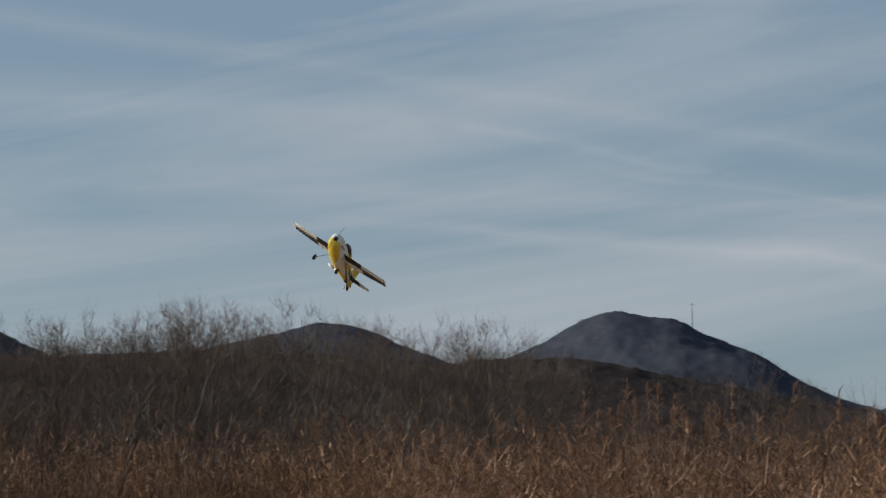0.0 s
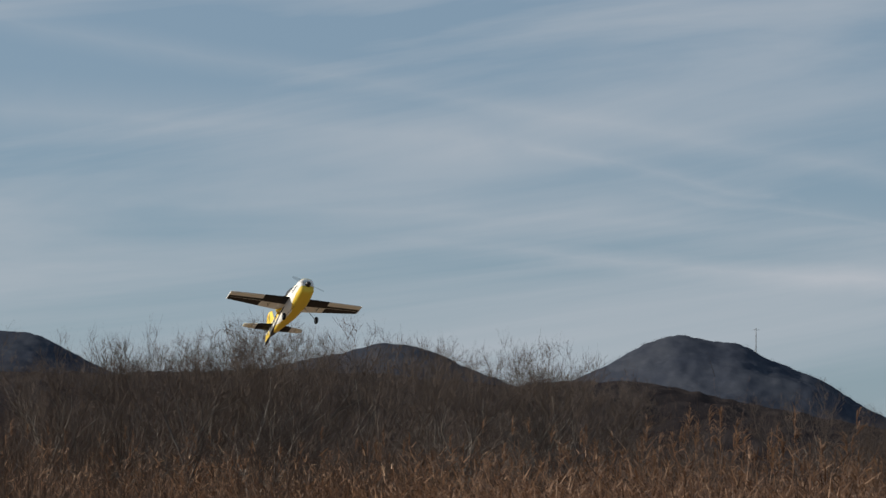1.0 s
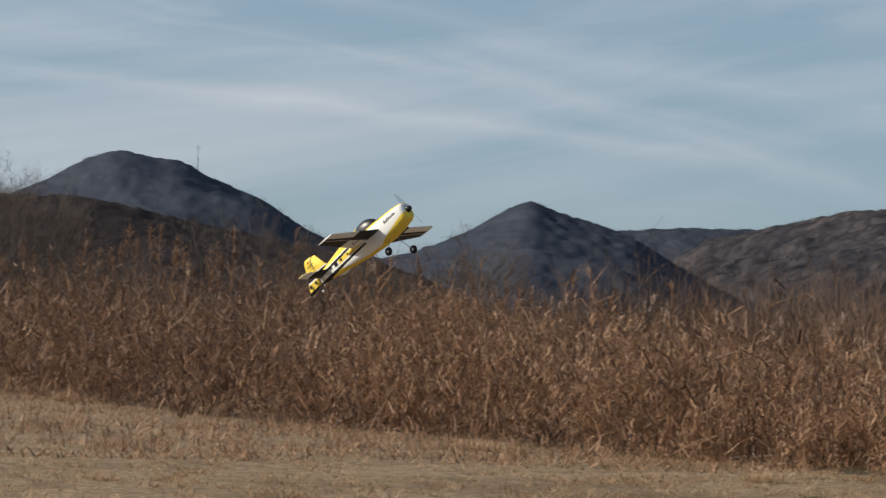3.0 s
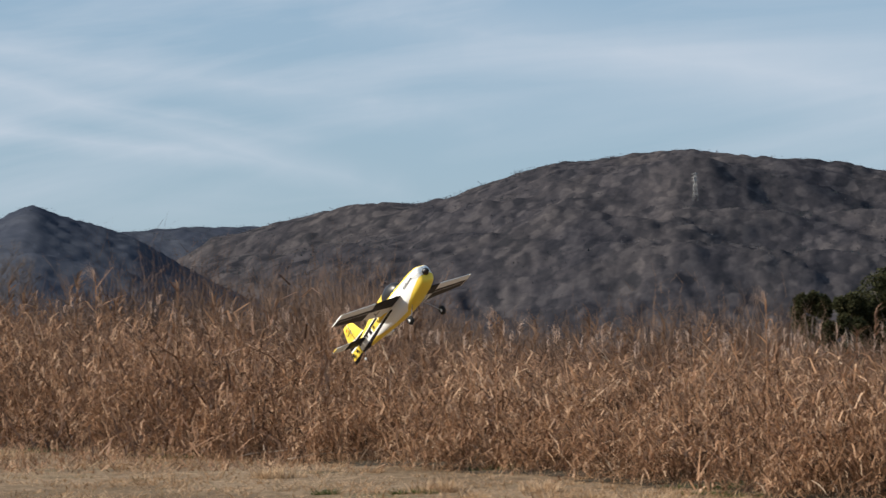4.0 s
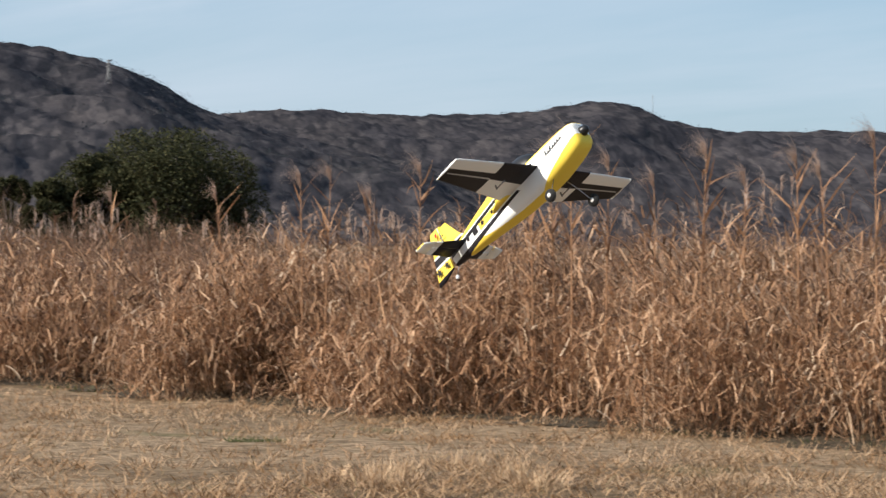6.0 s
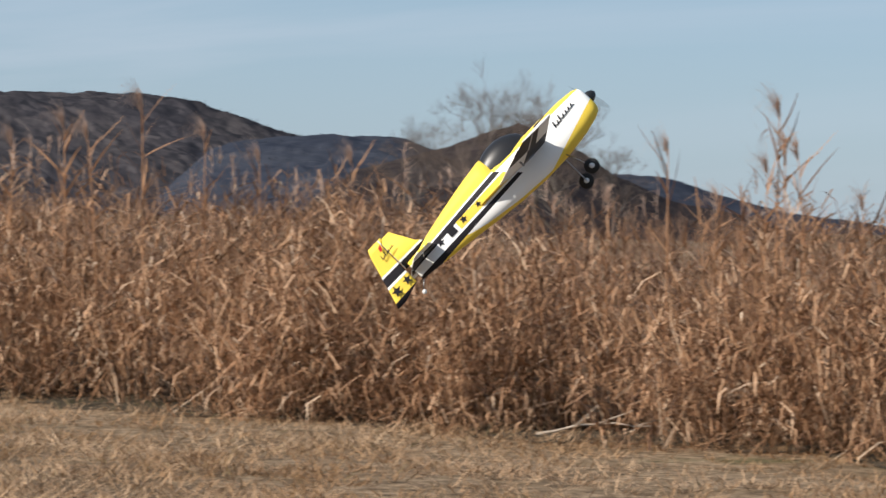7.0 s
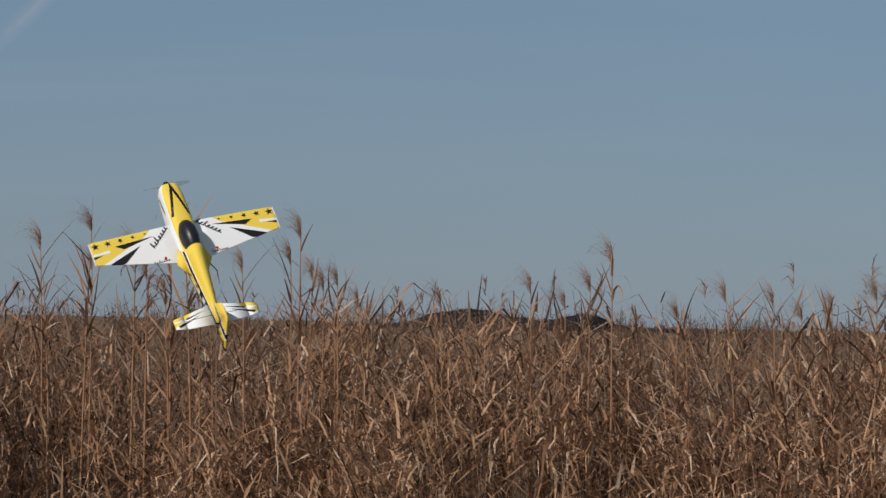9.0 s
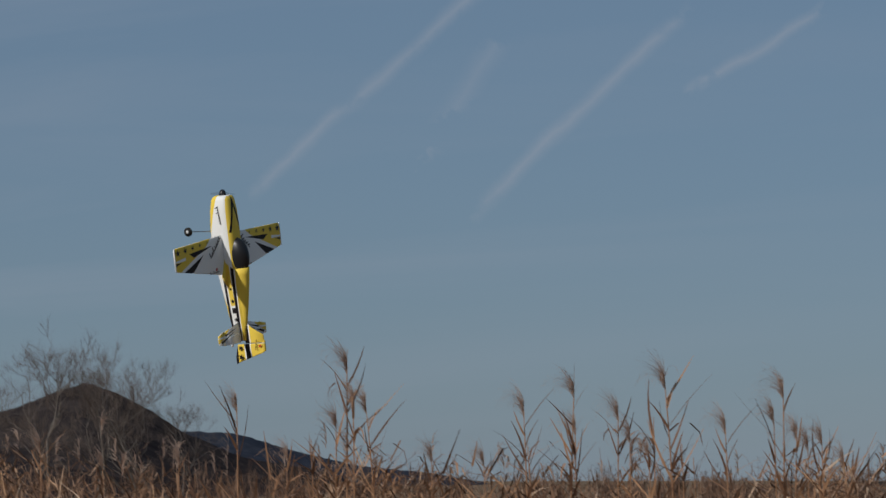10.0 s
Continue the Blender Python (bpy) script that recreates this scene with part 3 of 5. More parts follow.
# ---- mown grass ----
def build_grass():
    heap = Heap()
    n = 240000
    r = 14.5 + 36 * rng.random(n) ** 1.5
    az = np.radians(rng.uniform(11, 62, n))
    x, y = r * np.sin(az), r * np.cos(az)
    clump = 1.3 * smooth_noise(x * 1.4 + 40, y * 1.4 + 40, 3, 3) + 0.9 * smooth_noise(x * 0.25 + 20, y * 0.25 + 20, 4, 2)
    keep = (x < edge_x(y) + 0.6) & (clump > rng.uniform(-0.6, 0.9, n))
    x, y, clump = x[keep], y[keep], clump[keep]
    m = len(x)
    ln = rng.uniform(0.04, 0.12, m) * (1 + 0.9 * np.clip(clump, 0, 1.3))
    heap.add(ribbons(np.stack([x, y, ground_z(x, y) - 0.004], -1), rng.uniform(0, 2 * math.pi, m), ln, rng.uniform(0.009, 0.02, m),
                     rng.uniform(0.0, 0.65, m), rng.uniform(0.2, 1.9, m), rng.normal(0, 0.6, m), 1))
    k = 5200
    r = 15 + 32 * rng.random(k) ** 1.3
    az = np.radians(rng.uniform(-2, 60, k))
    cx, cy, size = np.repeat(r * np.sin(az), 26), np.repeat(r * np.cos(az), 26), np.repeat(rng.uniform(0.4, 1.0, k) ** 2, 26)
    a, q = rng.uniform(0, 2 * math.pi, len(cx)), 0.2 * rng.random(len(cx)) * (0.5 + size)
    x, y = cx + q * np.cos(a), cy + q * np.sin(a)
    keep = x < edge_x(y) + 0.3
    x, y, a, size = x[keep], y[keep], a[keep], size[keep]
    m = len(x)
    heap.add(ribbons(np.stack([x, y, ground_z(x, y) - 0.004], -1), a + rng.normal(1.6, 0.6, m), rng.uniform(0.05, 0.15, m) * (0.4 + size), rng.uniform(0.006, 0.012, m),
                     rng.uniform(0.1, 1.05, m), rng.uniform(0.2, 1.6, m), rng.normal(0, 0.6, m), 2))
    # coarser growth farther out
    rougher = Heap()
    k = 52000
    r = 42 + 75 * rng.random(k) ** 1.2
    az = np.radians(rng.uniform(-9, 20, k))
    x, y = r * np.sin(az), r * np.cos(az)
    clump = smooth_noise(x * 0.5 + 40, y * 0.5 + 40, 23, 3)
    keep = (x < edge_x(y) + 0.8) & (clump > rng.uniform(-0.9, 0.8, k))
    x, y, clump = x[keep], y[keep], clump[keep]
    m = len(x)
    rougher.add(ribbons(np.stack([x, y, ground_z(x, y) - 0.01], -1), rng.uniform(0, 2 * math.pi, m), rng.uniform(0.07, 0.17, m) * (1 + np.clip(clump, 0, 1.5)),
                     rng.uniform(0.02, 0.045, m), rng.uniform(0.0, 0.9, m), rng.uniform(0, 1.4, m), rng.normal(0, 0.6, m), 1))
    k = 2600
    r = 44 + 70 * rng.random(k) ** 1.1
    az = np.radians(rng.uniform(-9, 20, k))
    size = rng.uniform(0.4, 1.0, k) ** 2
    cx, cy, size = np.repeat(r * np.sin(az), 16), np.repeat(r * np.cos(az), 16), np.repeat(size, 16)
    a, q = rng.uniform(0, 2 * math.pi, len(cx)), 0.32 * rng.random(len(cx)) * (0.5 + size)
    x, y = cx + q * np.cos(a), cy + q * np.sin(a)
    keep = x < edge_x(y) + 0.3
    x, y, a, size = x[keep], y[keep], a[keep], size[keep]
    m = len(x)
    rougher.add(ribbons(np.stack([x, y, ground_z(x, y) - 0.01], -1), a + rng.normal(1.6, 0.6, m), rng.uniform(0.1, 0.3, m) * (0.4 + size), rng.uniform(0.012, 0.025, m),
                        rng.uniform(0.3, 1.5, m), rng.uniform(0.2, 1.6, m), rng.normal(0, 0.6, m), 1))
    tagged(rougher.make("dry_grass", REED_MID), "rough brown winter grass at the far end of the field", "grass", kind="stuff")
    # loose straw lying flat
    k = 24000
    r = 14.5 + 30 * rng.random(k) ** 1.5
    az = np.radians(rng.uniform(-2, 60, k))
    x, y = r * np.sin(az), r * np.cos(az)
    keep = (x < edge_x(y) + 0.3) & (smooth_noise(x * 0.6 + 9, y * 0.6 + 9, 17, 3) > rng.uniform(-0.9, 0.9, k))
    x, y = x[keep], y[keep]
    m = len(x)
    heap.add(ribbons(np.stack([x, y, ground_z(x, y) + rng.uniform(0.005, 0.04, m)], -1), rng.uniform(0, 2 * math.pi, m), rng.uniform(0.08, 0.34, m),
                     rng.uniform(0.005, 0.011, m), rng.normal(0.0, 0.12, m), rng.normal(0.0, 0.3, m), rng.normal(0, 0.4, m), 2))
    tagged(heap.make("dry_grass", STRAW), "short cut straw-coloured winter grass", "grass", kind="stuff")


build_grass()


def tufts(rows, count, mat, label):
    heap = Heap()
    for az, r, spread, tall in rows:
        p = toward(az, 0) * r
        for lump in range(4):
            n = count // 4
            ox, oy = p.x + rng.normal(0, spread * 0.6), p.y + rng.normal(0, spread * 0.6)
            a, q = rng.uniform(0, 2 * math.pi, n), spread * 0.55 * rng.random(n) ** 0.7
            px, py = ox + q * np.cos(a), oy + q * np.sin(a)
            heap.add(ribbons(np.stack([px, py, ground_z(px, py) - 0.01], -1), a + math.pi / 2 + rng.normal(0, 0.7, n), rng.uniform(0.3, 1.0, n) * tall,
                             rng.uniform(0.005, 0.010, n) * max(1.0, r / 28), rng.uniform(0.6, 1.5, n), rng.uniform(0.2, 1.8, n), rng.normal(0, 0.6, n), 3))
    tagged(heap.make("grass_tufts", mat), label, "grass", kind="stuff")


def build_tufts():
    tufts(((14.8, 39.8, 0.35, 0.25), (18.7, 34.2, 0.3, 0.2), (20.0, 36.5, 0.3, 0.22), (31.4, 19.9, 0.26, 0.22), (34.3, 19.8, 0.3, 0.2), (32.8, 21.5, 0.28, 0.2), (16.0, 46.1, 0.3, 0.2), (20.1, 34.2, 0.3, 0.2), (31.6, 20.6, 0.22, 0.2), (10.2, 48.6, 0.4, 0.3), (2.2, 75.6, 0.5, 0.35), (-1.1, 113.0, 1.5, 1.5), (5.2, 70.0, 0.8, 0.5), (12.5, 51.0, 0.6, 0.3), (17.6, 36.0, 0.3, 0.25), (21.3, 34.5, 0.4, 0.2)), 420, PALE_STRAW, "pale dry bunches of standing grass on the mown field")
    tufts(((16.0, 35.9, 0.2, 0.11), (17.5, 35.7, 0.16, 0.1), (23.1, 37.0, 0.4, 0.15), (19.6, 44.6, 0.4, 0.15), (20.9, 31.9, 0.15, 0.1), (23.3, 25.8, 0.2, 0.08), (23.1, 35.5, 0.4, 0.1), (40.1, 25.9, 0.4, 0.1), (29.0, 24.6, 0.2, 0.07), (24.7, 35.9, 0.3, 0.1), (19.2, 41.8, 0.5, 0.16), (22.6, 36.8, 0.5, 0.13), (26.0, 33.6, 0.5, 0.1), (11.0, 52.5, 0.7, 0.14), (13.2, 48.6, 0.6, 0.12), (30.5, 30.6, 0.4, 0.08), (36.5, 26.9, 0.5, 0.08)), 260, GREEN, "small green tufts among dry grass")


build_tufts()


# ---- tall reeds with seed heads ----
def tube(bm, pts, radii, sides=5):
    rings = []
    for i, p in enumerate(pts):
        d = (pts[min(i + 1, len(pts) - 1)] - pts[max(i - 1, 0)]).normalized()
        a = d.orthogonal().normalized()
        b = d.cross(a)
        rings.append([bm.verts.new(p + (a * math.cos(2 * math.pi * k / sides) + b * math.sin(2 * math.pi * k / sides)) * radii[i]) for k in range(sides)])
    for r0, r1 in zip(rings, rings[1:]):
        for k in range(sides):
            bm.faces.new((r0[k], r0[(k + 1) % sides], r1[(k + 1) % sides], r1[k]))
    for ring, flip in ((rings[0], True), (rings[-1], False)):
        bm.faces.new(ring[::-1] if flip else ring)


def plume_reed(seed, dark=False):
    """A reed one metre tall (scaled where it stands) with long pointed leaves and a seed head combed over by the wind."""
    g = np.random.default_rng(seed)
    reed = new("plume_reed")
    lean = (g.uniform(-0.07, 0.01), g.uniform(-0.05, 0.05))
    line = [Vector((lean[0] * t * t, lean[1] * t * t, t)) for t in np.linspace(0, 0.9, 7)]
    bm = bmesh.new()
    tube(bm, line, [0.0042, 0.004, 0.0036, 0.0032, 0.0026, 0.002, 0.0012], 5)
    part("stem", bm, REED, reed)
    for k in range(int(g.integers(11, 19))):
        t = g.uniform(0.5, 0.84) if k else 0.84
        i = min(int(t / 0.15), 5)
        at = line[i].lerp(line[i + 1], (t - i * 0.15) / 0.15)
        leaf = Heap()
        side = math.pi * 1.5 if g.random() < 0.6 else math.pi / 2
        leaf.add(ribbons(np.array([at]), side + g.normal(0, 0.6, 1), g.uniform(0.08, 0.19, 1), g.uniform(0.006, 0.011, 1), g.uniform(0.5, 1.3, 1),
                         np.where(g.random(1) < 0.2, 2.6, g.normal(0.1, 0.35, 1)), g.normal(0, 0.4, 1), 4))
        ob = leaf.make("leaf", REED_FAR if dark or g.random() < 0.35 else REED)
        ob.parent = reed
    if not dark:
        head = Heap()
        n = 110
        f = g.random(n)
        base = np.array([line[-1]])[[0] * n] + np.stack([0 * f, 0 * f, -0.03 + 0.035 * f], -1)
        head.add(ribbons(base, math.pi * 1.5 + g.normal(0, 0.55, n), g.uniform(0.04, 0.125, n), np.full(n, 0.0013), g.uniform(0.85, 1.6, n), g.uniform(0.6, 2.9, n), g.normal(0, 1, n), 4))
        ob = head.make("seed_head", PLUME)
        ob.parent = reed
        tagged(ob, "feathery brown seed head")
    return tagged(reed, "tall dry reed with dark pointed leaves and no head" if dark else "tall dry reed with feathery seed head above the bed", "reed", "tall reeds")


def edge_range(az):
    """Distance to the bed's edge along a bearing."""
    r = np.linspace(5, 200, 8000)
    a = radians(az)
    return r[np.argmax(r * math.sin(a) > edge_x(r * math.cos(a)))]


# bearing and height of the reeds that stand clear of the rest; in the east, bearing and elevation of their heads
TALL_EAST = ((49.7, 1.54), (51.65, 2.25), (51.8, 1.6), (51.45, 1.2), (52.28, 1.5), (54.96, 1.45), (55.66, 1.8), (55.8, 1.1), (56.55, 1.38), (56.8, 0.97), (57.25, 0.68), (57.65, 2.0), (58.6, 1.13), (59.55, 1.78), (59.45, 1.3), (59.7, 1.0), (60.0, 0.8), (60.3, 0.9), (60.88, 0.5), (62.2, 0.5), (63.79, 0.77), (64.42, 0.48), (64.82, 0.8), (65.25, 1.34), (66.4, 0.3), (67.55, 0.66), (68.23, 0.57), (68.57, 0.32), (69.2, 0.5), (69.98, 0.71), (70.28, 0.57), (71.4, 0.5), (44.1, 1.2), (46.2, 0.8), (48.6, 0.6), (47.3, 0.5), (50.5, 0.6), (53.2, 0.55), (54.2, 0.5))
# bearing and height of dark leafy stalks without heads
DARK_STALKS = ((55.3, 2.0), (57.45, 2.2), (58.0, 2.0), (58.25, 1.9), (60.45, 1.9), (51.3, 2.05), (62.3, 1.85), (64.6, 1.8), (66.9, 1.85), (52.6, 1.8), (49.2, 1.8), (69.5, 1.8))
TALL_NORTH = ((8.0, 3.2), (11.8, 3.1), (16.0, 2.3), (19.0, 2.2), (22.8, 2.09), (23.9, 2.34), (26.5, 2.2), (28.6, 2.2), (30.0, 2.35), (30.4, 2.42), (31.2, 2.2), (32.1, 2.46), (33.2, 2.4), (34.2, 2.37), (34.6, 2.52), (34.9, 2.67), (35.5, 2.48), (36.4, 2.3), (37.2, 2.57), (38.0, 2.33), (39.0, 2.5), (39.6, 2.4), (40.4, 2.66), (41.5, 2.4), (42.5, 2.2))


def build_plume_reeds():
    heads_on = [plume_reed(40 + k) for k in range(7)]
    bare = [plume_reed(60 + k, True) for k in range(3)]
    spots = [(az + 0.2, 1.62 + (edge_range(az) + 0.9) * math.tan(radians(el)), heads_on, 1.09) for az, el in TALL_EAST]
    spots += [(az, h, heads_on, 1.05) for az, h in TALL_NORTH] + [(az, h, bare, 1.05) for az, h in DARK_STALKS]
    used = set()
    for i, (az, h, kinds, grown) in enumerate(spots):
        p = toward(az, 0) * (edge_range(az) + 0.9)
        g = float(ground_z(np.array(p.x), np.array(p.y)))
        ob = kinds[i % len(kinds)]
        if ob.name in used:
            ob = copy_thing(ob, Matrix.Identity(4))
        used.add(ob.name)
        # all lean the way the wind blows, across the line of sight
        ob.matrix_basis = pose(p.x, p.y, g - 0.03, 0, 0, -az + 25 * math.sin(i * 2.4))
        ob.scale = (h * grown,) * 3


build_plume_reeds()


# ---- trees ----
class Limbs:
    """Collects tapered three-sided limbs."""

    def __init__(self):
        self.v, self.f = [], []

    def limb(self, a, b, ra, rb):
        d = (b - a).normalized()
        u = d.orthogonal().normalized()
        w = d.cross(u)
        n = len(self.v)
        ra, rb = max(ra, 0.0055), max(rb, 0.0045)
        for p, r in ((a, ra), (b, rb)):
            for q in (u, w * 0.87 - u * 0.5, -w * 0.87 - u * 0.5):
                self.v.append(p + q * r)
        for k in range(3):
            self.f.append((n + k, n + (k + 1) % 3, n + 3 + (k + 1) % 3, n + 3 + k))


def bare_tree(seed, tall, spread, stems=1, depth=6):
    g = random.Random(seed)
    tree = new("bare_tree")
    wood, twigs = Limbs(), Limbs()

    def branch(at, way, length, radius, level):
        n = 3 if level < 2 else 2
        for _ in range(n):
            way2 = (way + Vector((g.gauss(0, 0.21), g.gauss(0, 0.21), g.gauss(0.07, 0.1)))).normalized()
            to = at + way2 * (length / n)
            (wood if level < 3 else twigs).limb(at, to, radius, radius * 0.84)
            at, way, radius = to, way2, radius * 0.84
            if level < depth and g.random() < (0.8 if level < 2 else 0.33):
                out = Vector((g.gauss(0, 1), g.gauss(0, 1), g.uniform(-0.2, 0.6))).normalized()
                branch(at, (way * 0.7 + out * spread).normalized(), length * g.uniform(0.55, 0.8), radius * 0.6, level + 1)
        if level < depth:
            for _ in range(2):
                out = Vector((g.gauss(0, 1), g.gauss(0, 1), g.uniform(-0.35, 0.4))).normalized()
                branch(at, (way + out * spread * 0.8).normalized(), length * g.uniform(0.55, 0.78), radius * 0.7, level + 1)

    for _ in range(stems):
        way = Vector((g.gauss(0, 0.12 * stems), g.gauss(0, 0.12 * stems), 1)).normalized()
        branch(Vector((g.gauss(0, 0.15) * (stems - 1), g.gauss(0, 0.15) * (stems - 1), -0.1)), way, tall * 0.3, tall * 0.013 / stems ** 0.4, 0)
    tips = np.array([tuple(p) for p in twigs.v], dtype=float)[::6]
    spray = Heap()
    gg = np.random.default_rng(seed)
    for _ in range(2):
        m = len(tips)
        spray.add(ribbons(tips, gg.uniform(0, 6.28, m), tall * gg.uniform(0.03, 0.075, m), np.full(m, 0.008), gg.uniform(0.5, 1.5, m), gg.uniform(-0.4, 0.4, m), gg.uniform(0, 3, m), 1))
    fine = spray.make("twig_spray", TWIG)
    fine.parent = tree
    trunk = mesh_object("trunk", [tuple(p) for p in wood.v], wood.f, BARK, tree)
    crown = mesh_object("crown", [tuple(p) for p in twigs.v], twigs.f, TWIG, tree)
    tagged(crown, "fine bare twigs")
    top = max(p.z for p in twigs.v)
    return tagged(tree, "leafless winter tree with fine upright twigs", "tree", "bare trees"), top


def build_trees():
    kinds = [bare_tree(3, 10, 0.85, 1, 5), bare_tree(11, 9, 0.8, 2, 5), bare_tree(23, 11, 0.62, 1, 5), bare_tree(31, 9, 0.85, 2, 5)]
    used = [False] * 4
    rows = ((-9.0, 160, 9.6, 1), (-8.2, 150, 10.3, 0), (-7.5, 155, 10.2, 3), (-6.9, 158, 9.6, 1), (-6.4, 150, 10.4, 1), (-5.8, 140, 10.3, 0), (-5.3, 150, 10.8, 2), (-5.0, 150, 10.6, 3), (-4.4, 138, 10.4, 1), (-4.0, 152, 10.9, 3), (-3.6, 145, 10.8, 0), (-3.1, 145, 10.4, 2),
            (-1.3, 130, 8.6, 1), (-0.75, 126, 8.9, 0), (-0.3, 138, 9.3, 2), (0.15, 128, 8.9, 1), (0.5, 138, 9.3, 3), (0.9, 140, 9.1, 0), (1.6, 150, 8.9, 0), (2.6, 150, 8.3, 3), (6.1, 140, 8.0, 2), (6.5, 150, 6.8, 1), (8.2, 150, 5.9, 0), (9.0, 145, 7.4, 1), (9.5, 150, 6.6, 3),
            (46.45, 200, 11.7, 0), (47.35, 215, 10.9, 2), (47.95, 205, 10.6, 1), (48.35, 210, 9.3, 2), (48.9, 210, 7.7, 0), (45.4, 230, 9.0, 3), (-10.2, 150, 9.7, 2),
            (-8.6, 152, 10.2, 2), (-7.0, 150, 10.1, 0), (-6.1, 146, 10.2, 3), (-4.7, 142, 10.5, 2), (-3.4, 140, 10.3, 1), (-2.7, 150, 9.6, 3), (-1.0, 132, 9.0, 3), (0.3, 134, 9.2, 0), (6.8, 150, 7.2, 3), (9.8, 150, 6.2, 0))
    for i, (az, r, h, k) in enumerate(rows):
        ob, top = kinds[k]
        if used[k]:
            ob = copy_thing(ob, Matrix.Identity(4))
        used[k] = True
        p = toward(az, 0) * r
        ob.matrix_basis = pose(p.x, p.y, 0, 0, 0, (i * 137) % 360)
        s = h / top
        ob.scale = (s, s, s)


build_trees()


def build_brush():
    """Leafless undergrowth between the reed bed and the hills."""
    dark, russet = Heap(), Heap()

    def band(heap, n, a0, a1, r0, r1, h0, h1, width):
        per = 14
        k = n // per
        n = k * per
        az = np.radians(rng.uniform(a0, a1, k))
        r = rng.uniform(r0, r1, k)
        x, y = np.repeat(r * np.sin(az), per), np.repeat(r * np.cos(az), per)
        big = 0.72 + 0.28 * smooth_noise(x / 7 + 30, y / 7 + 30, 8, 3)
        h = np.repeat(rng.uniform(h0, h1, k), per) * np.clip(big, 0.35, 1.2)
        base = np.stack([x + rng.normal(0, 0.25, n), y + rng.normal(0, 0.25, n), np.zeros(n)], -1)
        head = rng.uniform(0, 2 * math.pi, n)
        out = rng.random(n) ** 0.8
        rise = math.pi / 2 - 0.75 * out
        h = h * rng.uniform(0.75, 1.02, n)
        heap.add(ribbons(base, head, h, np.full(n, width * 1.3), rise, rng.uniform(-0.2, 0.5, n) * out, rng.uniform(0, 3, n), 2))
        for _ in range(6):
            f = rng.uniform(0.3, 1.0, n)
            p = base + np.stack([np.cos(rise) * np.sin(head), -np.cos(rise) * np.cos(head), np.sin(rise)], -1) * (h * f)[:, None]
            heap.add(ribbons(p, rng.uniform(0, 2 * math.pi, n), h * rng.uniform(0.1, 0.26, n), np.full(n, width * 0.8), rng.uniform(-0.1, 1.4, n), rng.uniform(-0.6, 1.0, n), rng.uniform(0, 3, n), 1))

    band(dark, 4200, -13, 3, 122, 165, 3.4, 6.6, 0.035)
    band(dark, 7000, -13, 4, 150, 200, 7.5, 10.8, 0.03)
    band(dark, 3000, 3, 9, 150, 190, 5.5, 8.5, 0.03)
    band(dark, 3600, 2, 13, 95, 150, 2.8, 5.2, 0.035)
    band(russet, 6500, 8, 18, 115, 160, 4.6, 7.2, 0.03)
    band(russet, 3500, 17, 24.5, 120, 175, 3.2, 5.0, 0.03)
    band(russet, 1200, 24, 29, 120, 170, 2.2, 3.2, 0.03)
    band(russet, 1500, 24, 44, 120, 190, 2.0, 3.4, 0.05)
    band(russet, 3600, 40, 76, 220, 420, 2.4, 4.4, 0.10)
    tagged(dark.make("brush", BRUSH), "dark leafless thicket of brush behind the reeds", "bushes", kind="stuff")
    tagged(russet.make("brush", RUSSET), "russet leafless bushes between the reeds and the hills", "bushes", kind="stuff")


build_brush()


# ---- evergreen oaks ----
LEAF = blade_material("evergreen_leaves", ((0.0, (0.036, 0.042, 0.022)), (0.6, (0.066, 0.074, 0.038)), (1.0, (0.115, 0.112, 0.058))), 0.25, 0.9, 0.05)


def evergreen(x, y, wide, tall, seed, lobes):
    g = np.random.default_rng(seed)
    tree = new("evergreen_tree")
    tree.location = (x, y, 0)
    wood = Limbs()
    v, f = [], Heap()
    for k in range(lobes):
        a = g.uniform(0, 6.28)
        q = math.sqrt(g.random()) * 0.84
        c = np.array([math.cos(a) * q * wide / 2, math.sin(a) * q * wide / 2, 0])
        rad = wide * g.uniform(0.12, 0.2)
        c[2] = max(rad * 0.6, (tall - rad) * max(0.0, 1 - (q / 0.98) ** 3.2) ** 0.5 * (1.0 if k % 3 == 0 else g.uniform(0.08, 0.95)))
        wood.limb(Vector((0, 0, -0.1)), Vector((c[0] * 0.3, c[1] * 0.3, c[2] * 0.5)), wide * 0.02, wide * 0.014)
        wood.limb(Vector((c[0] * 0.3, c[1] * 0.3, c[2] * 0.5)), Vector(c), wide * 0.014, wide * 0.004)
        n = 750
        d = g.normal(size=(n, 3))
        d /= np.linalg.norm(d, axis=1)[:, None]
        p = c + d * rad * (g.random(n) ** 0.2)[:, None] * g.uniform(0.86, 1.05, n)[:, None]
        p[:, 2] = np.maximum(p[:, 2], 0.1)
        f.add(ribbons(p, g.uniform(0, 6.28, n), g.uniform(0.12, 0.24, n), g.uniform(0.12, 0.22, n), g.uniform(-0.8, 1.0, n), g.uniform(-0.5, 1, n), g.normal(0, 0.6, n), 1))
    mesh_object("trunk", [tuple(p) for p in wood.v], wood.f, BARK, tree)
    crown = f.make("crown", LEAF)
    crown.parent = tree
    return tagged(tree, "broad dark green evergreen tree with rounded crown", "tree", "evergreen trees")


def build_evergreens():
    for az, r, w, h, seed, lobes in ((27.6, 180, 11.0, 8.0, 5, 84), (26.2, 178, 5.6, 6.3, 8, 36), (25.4, 176, 3.0, 4.8, 6, 24), (24.7, 178, 2.8, 4.9, 9, 24)):
        p = toward(az, 0) * r
        evergreen(p.x, p.y, w, h, seed, lobes)


build_evergreens()


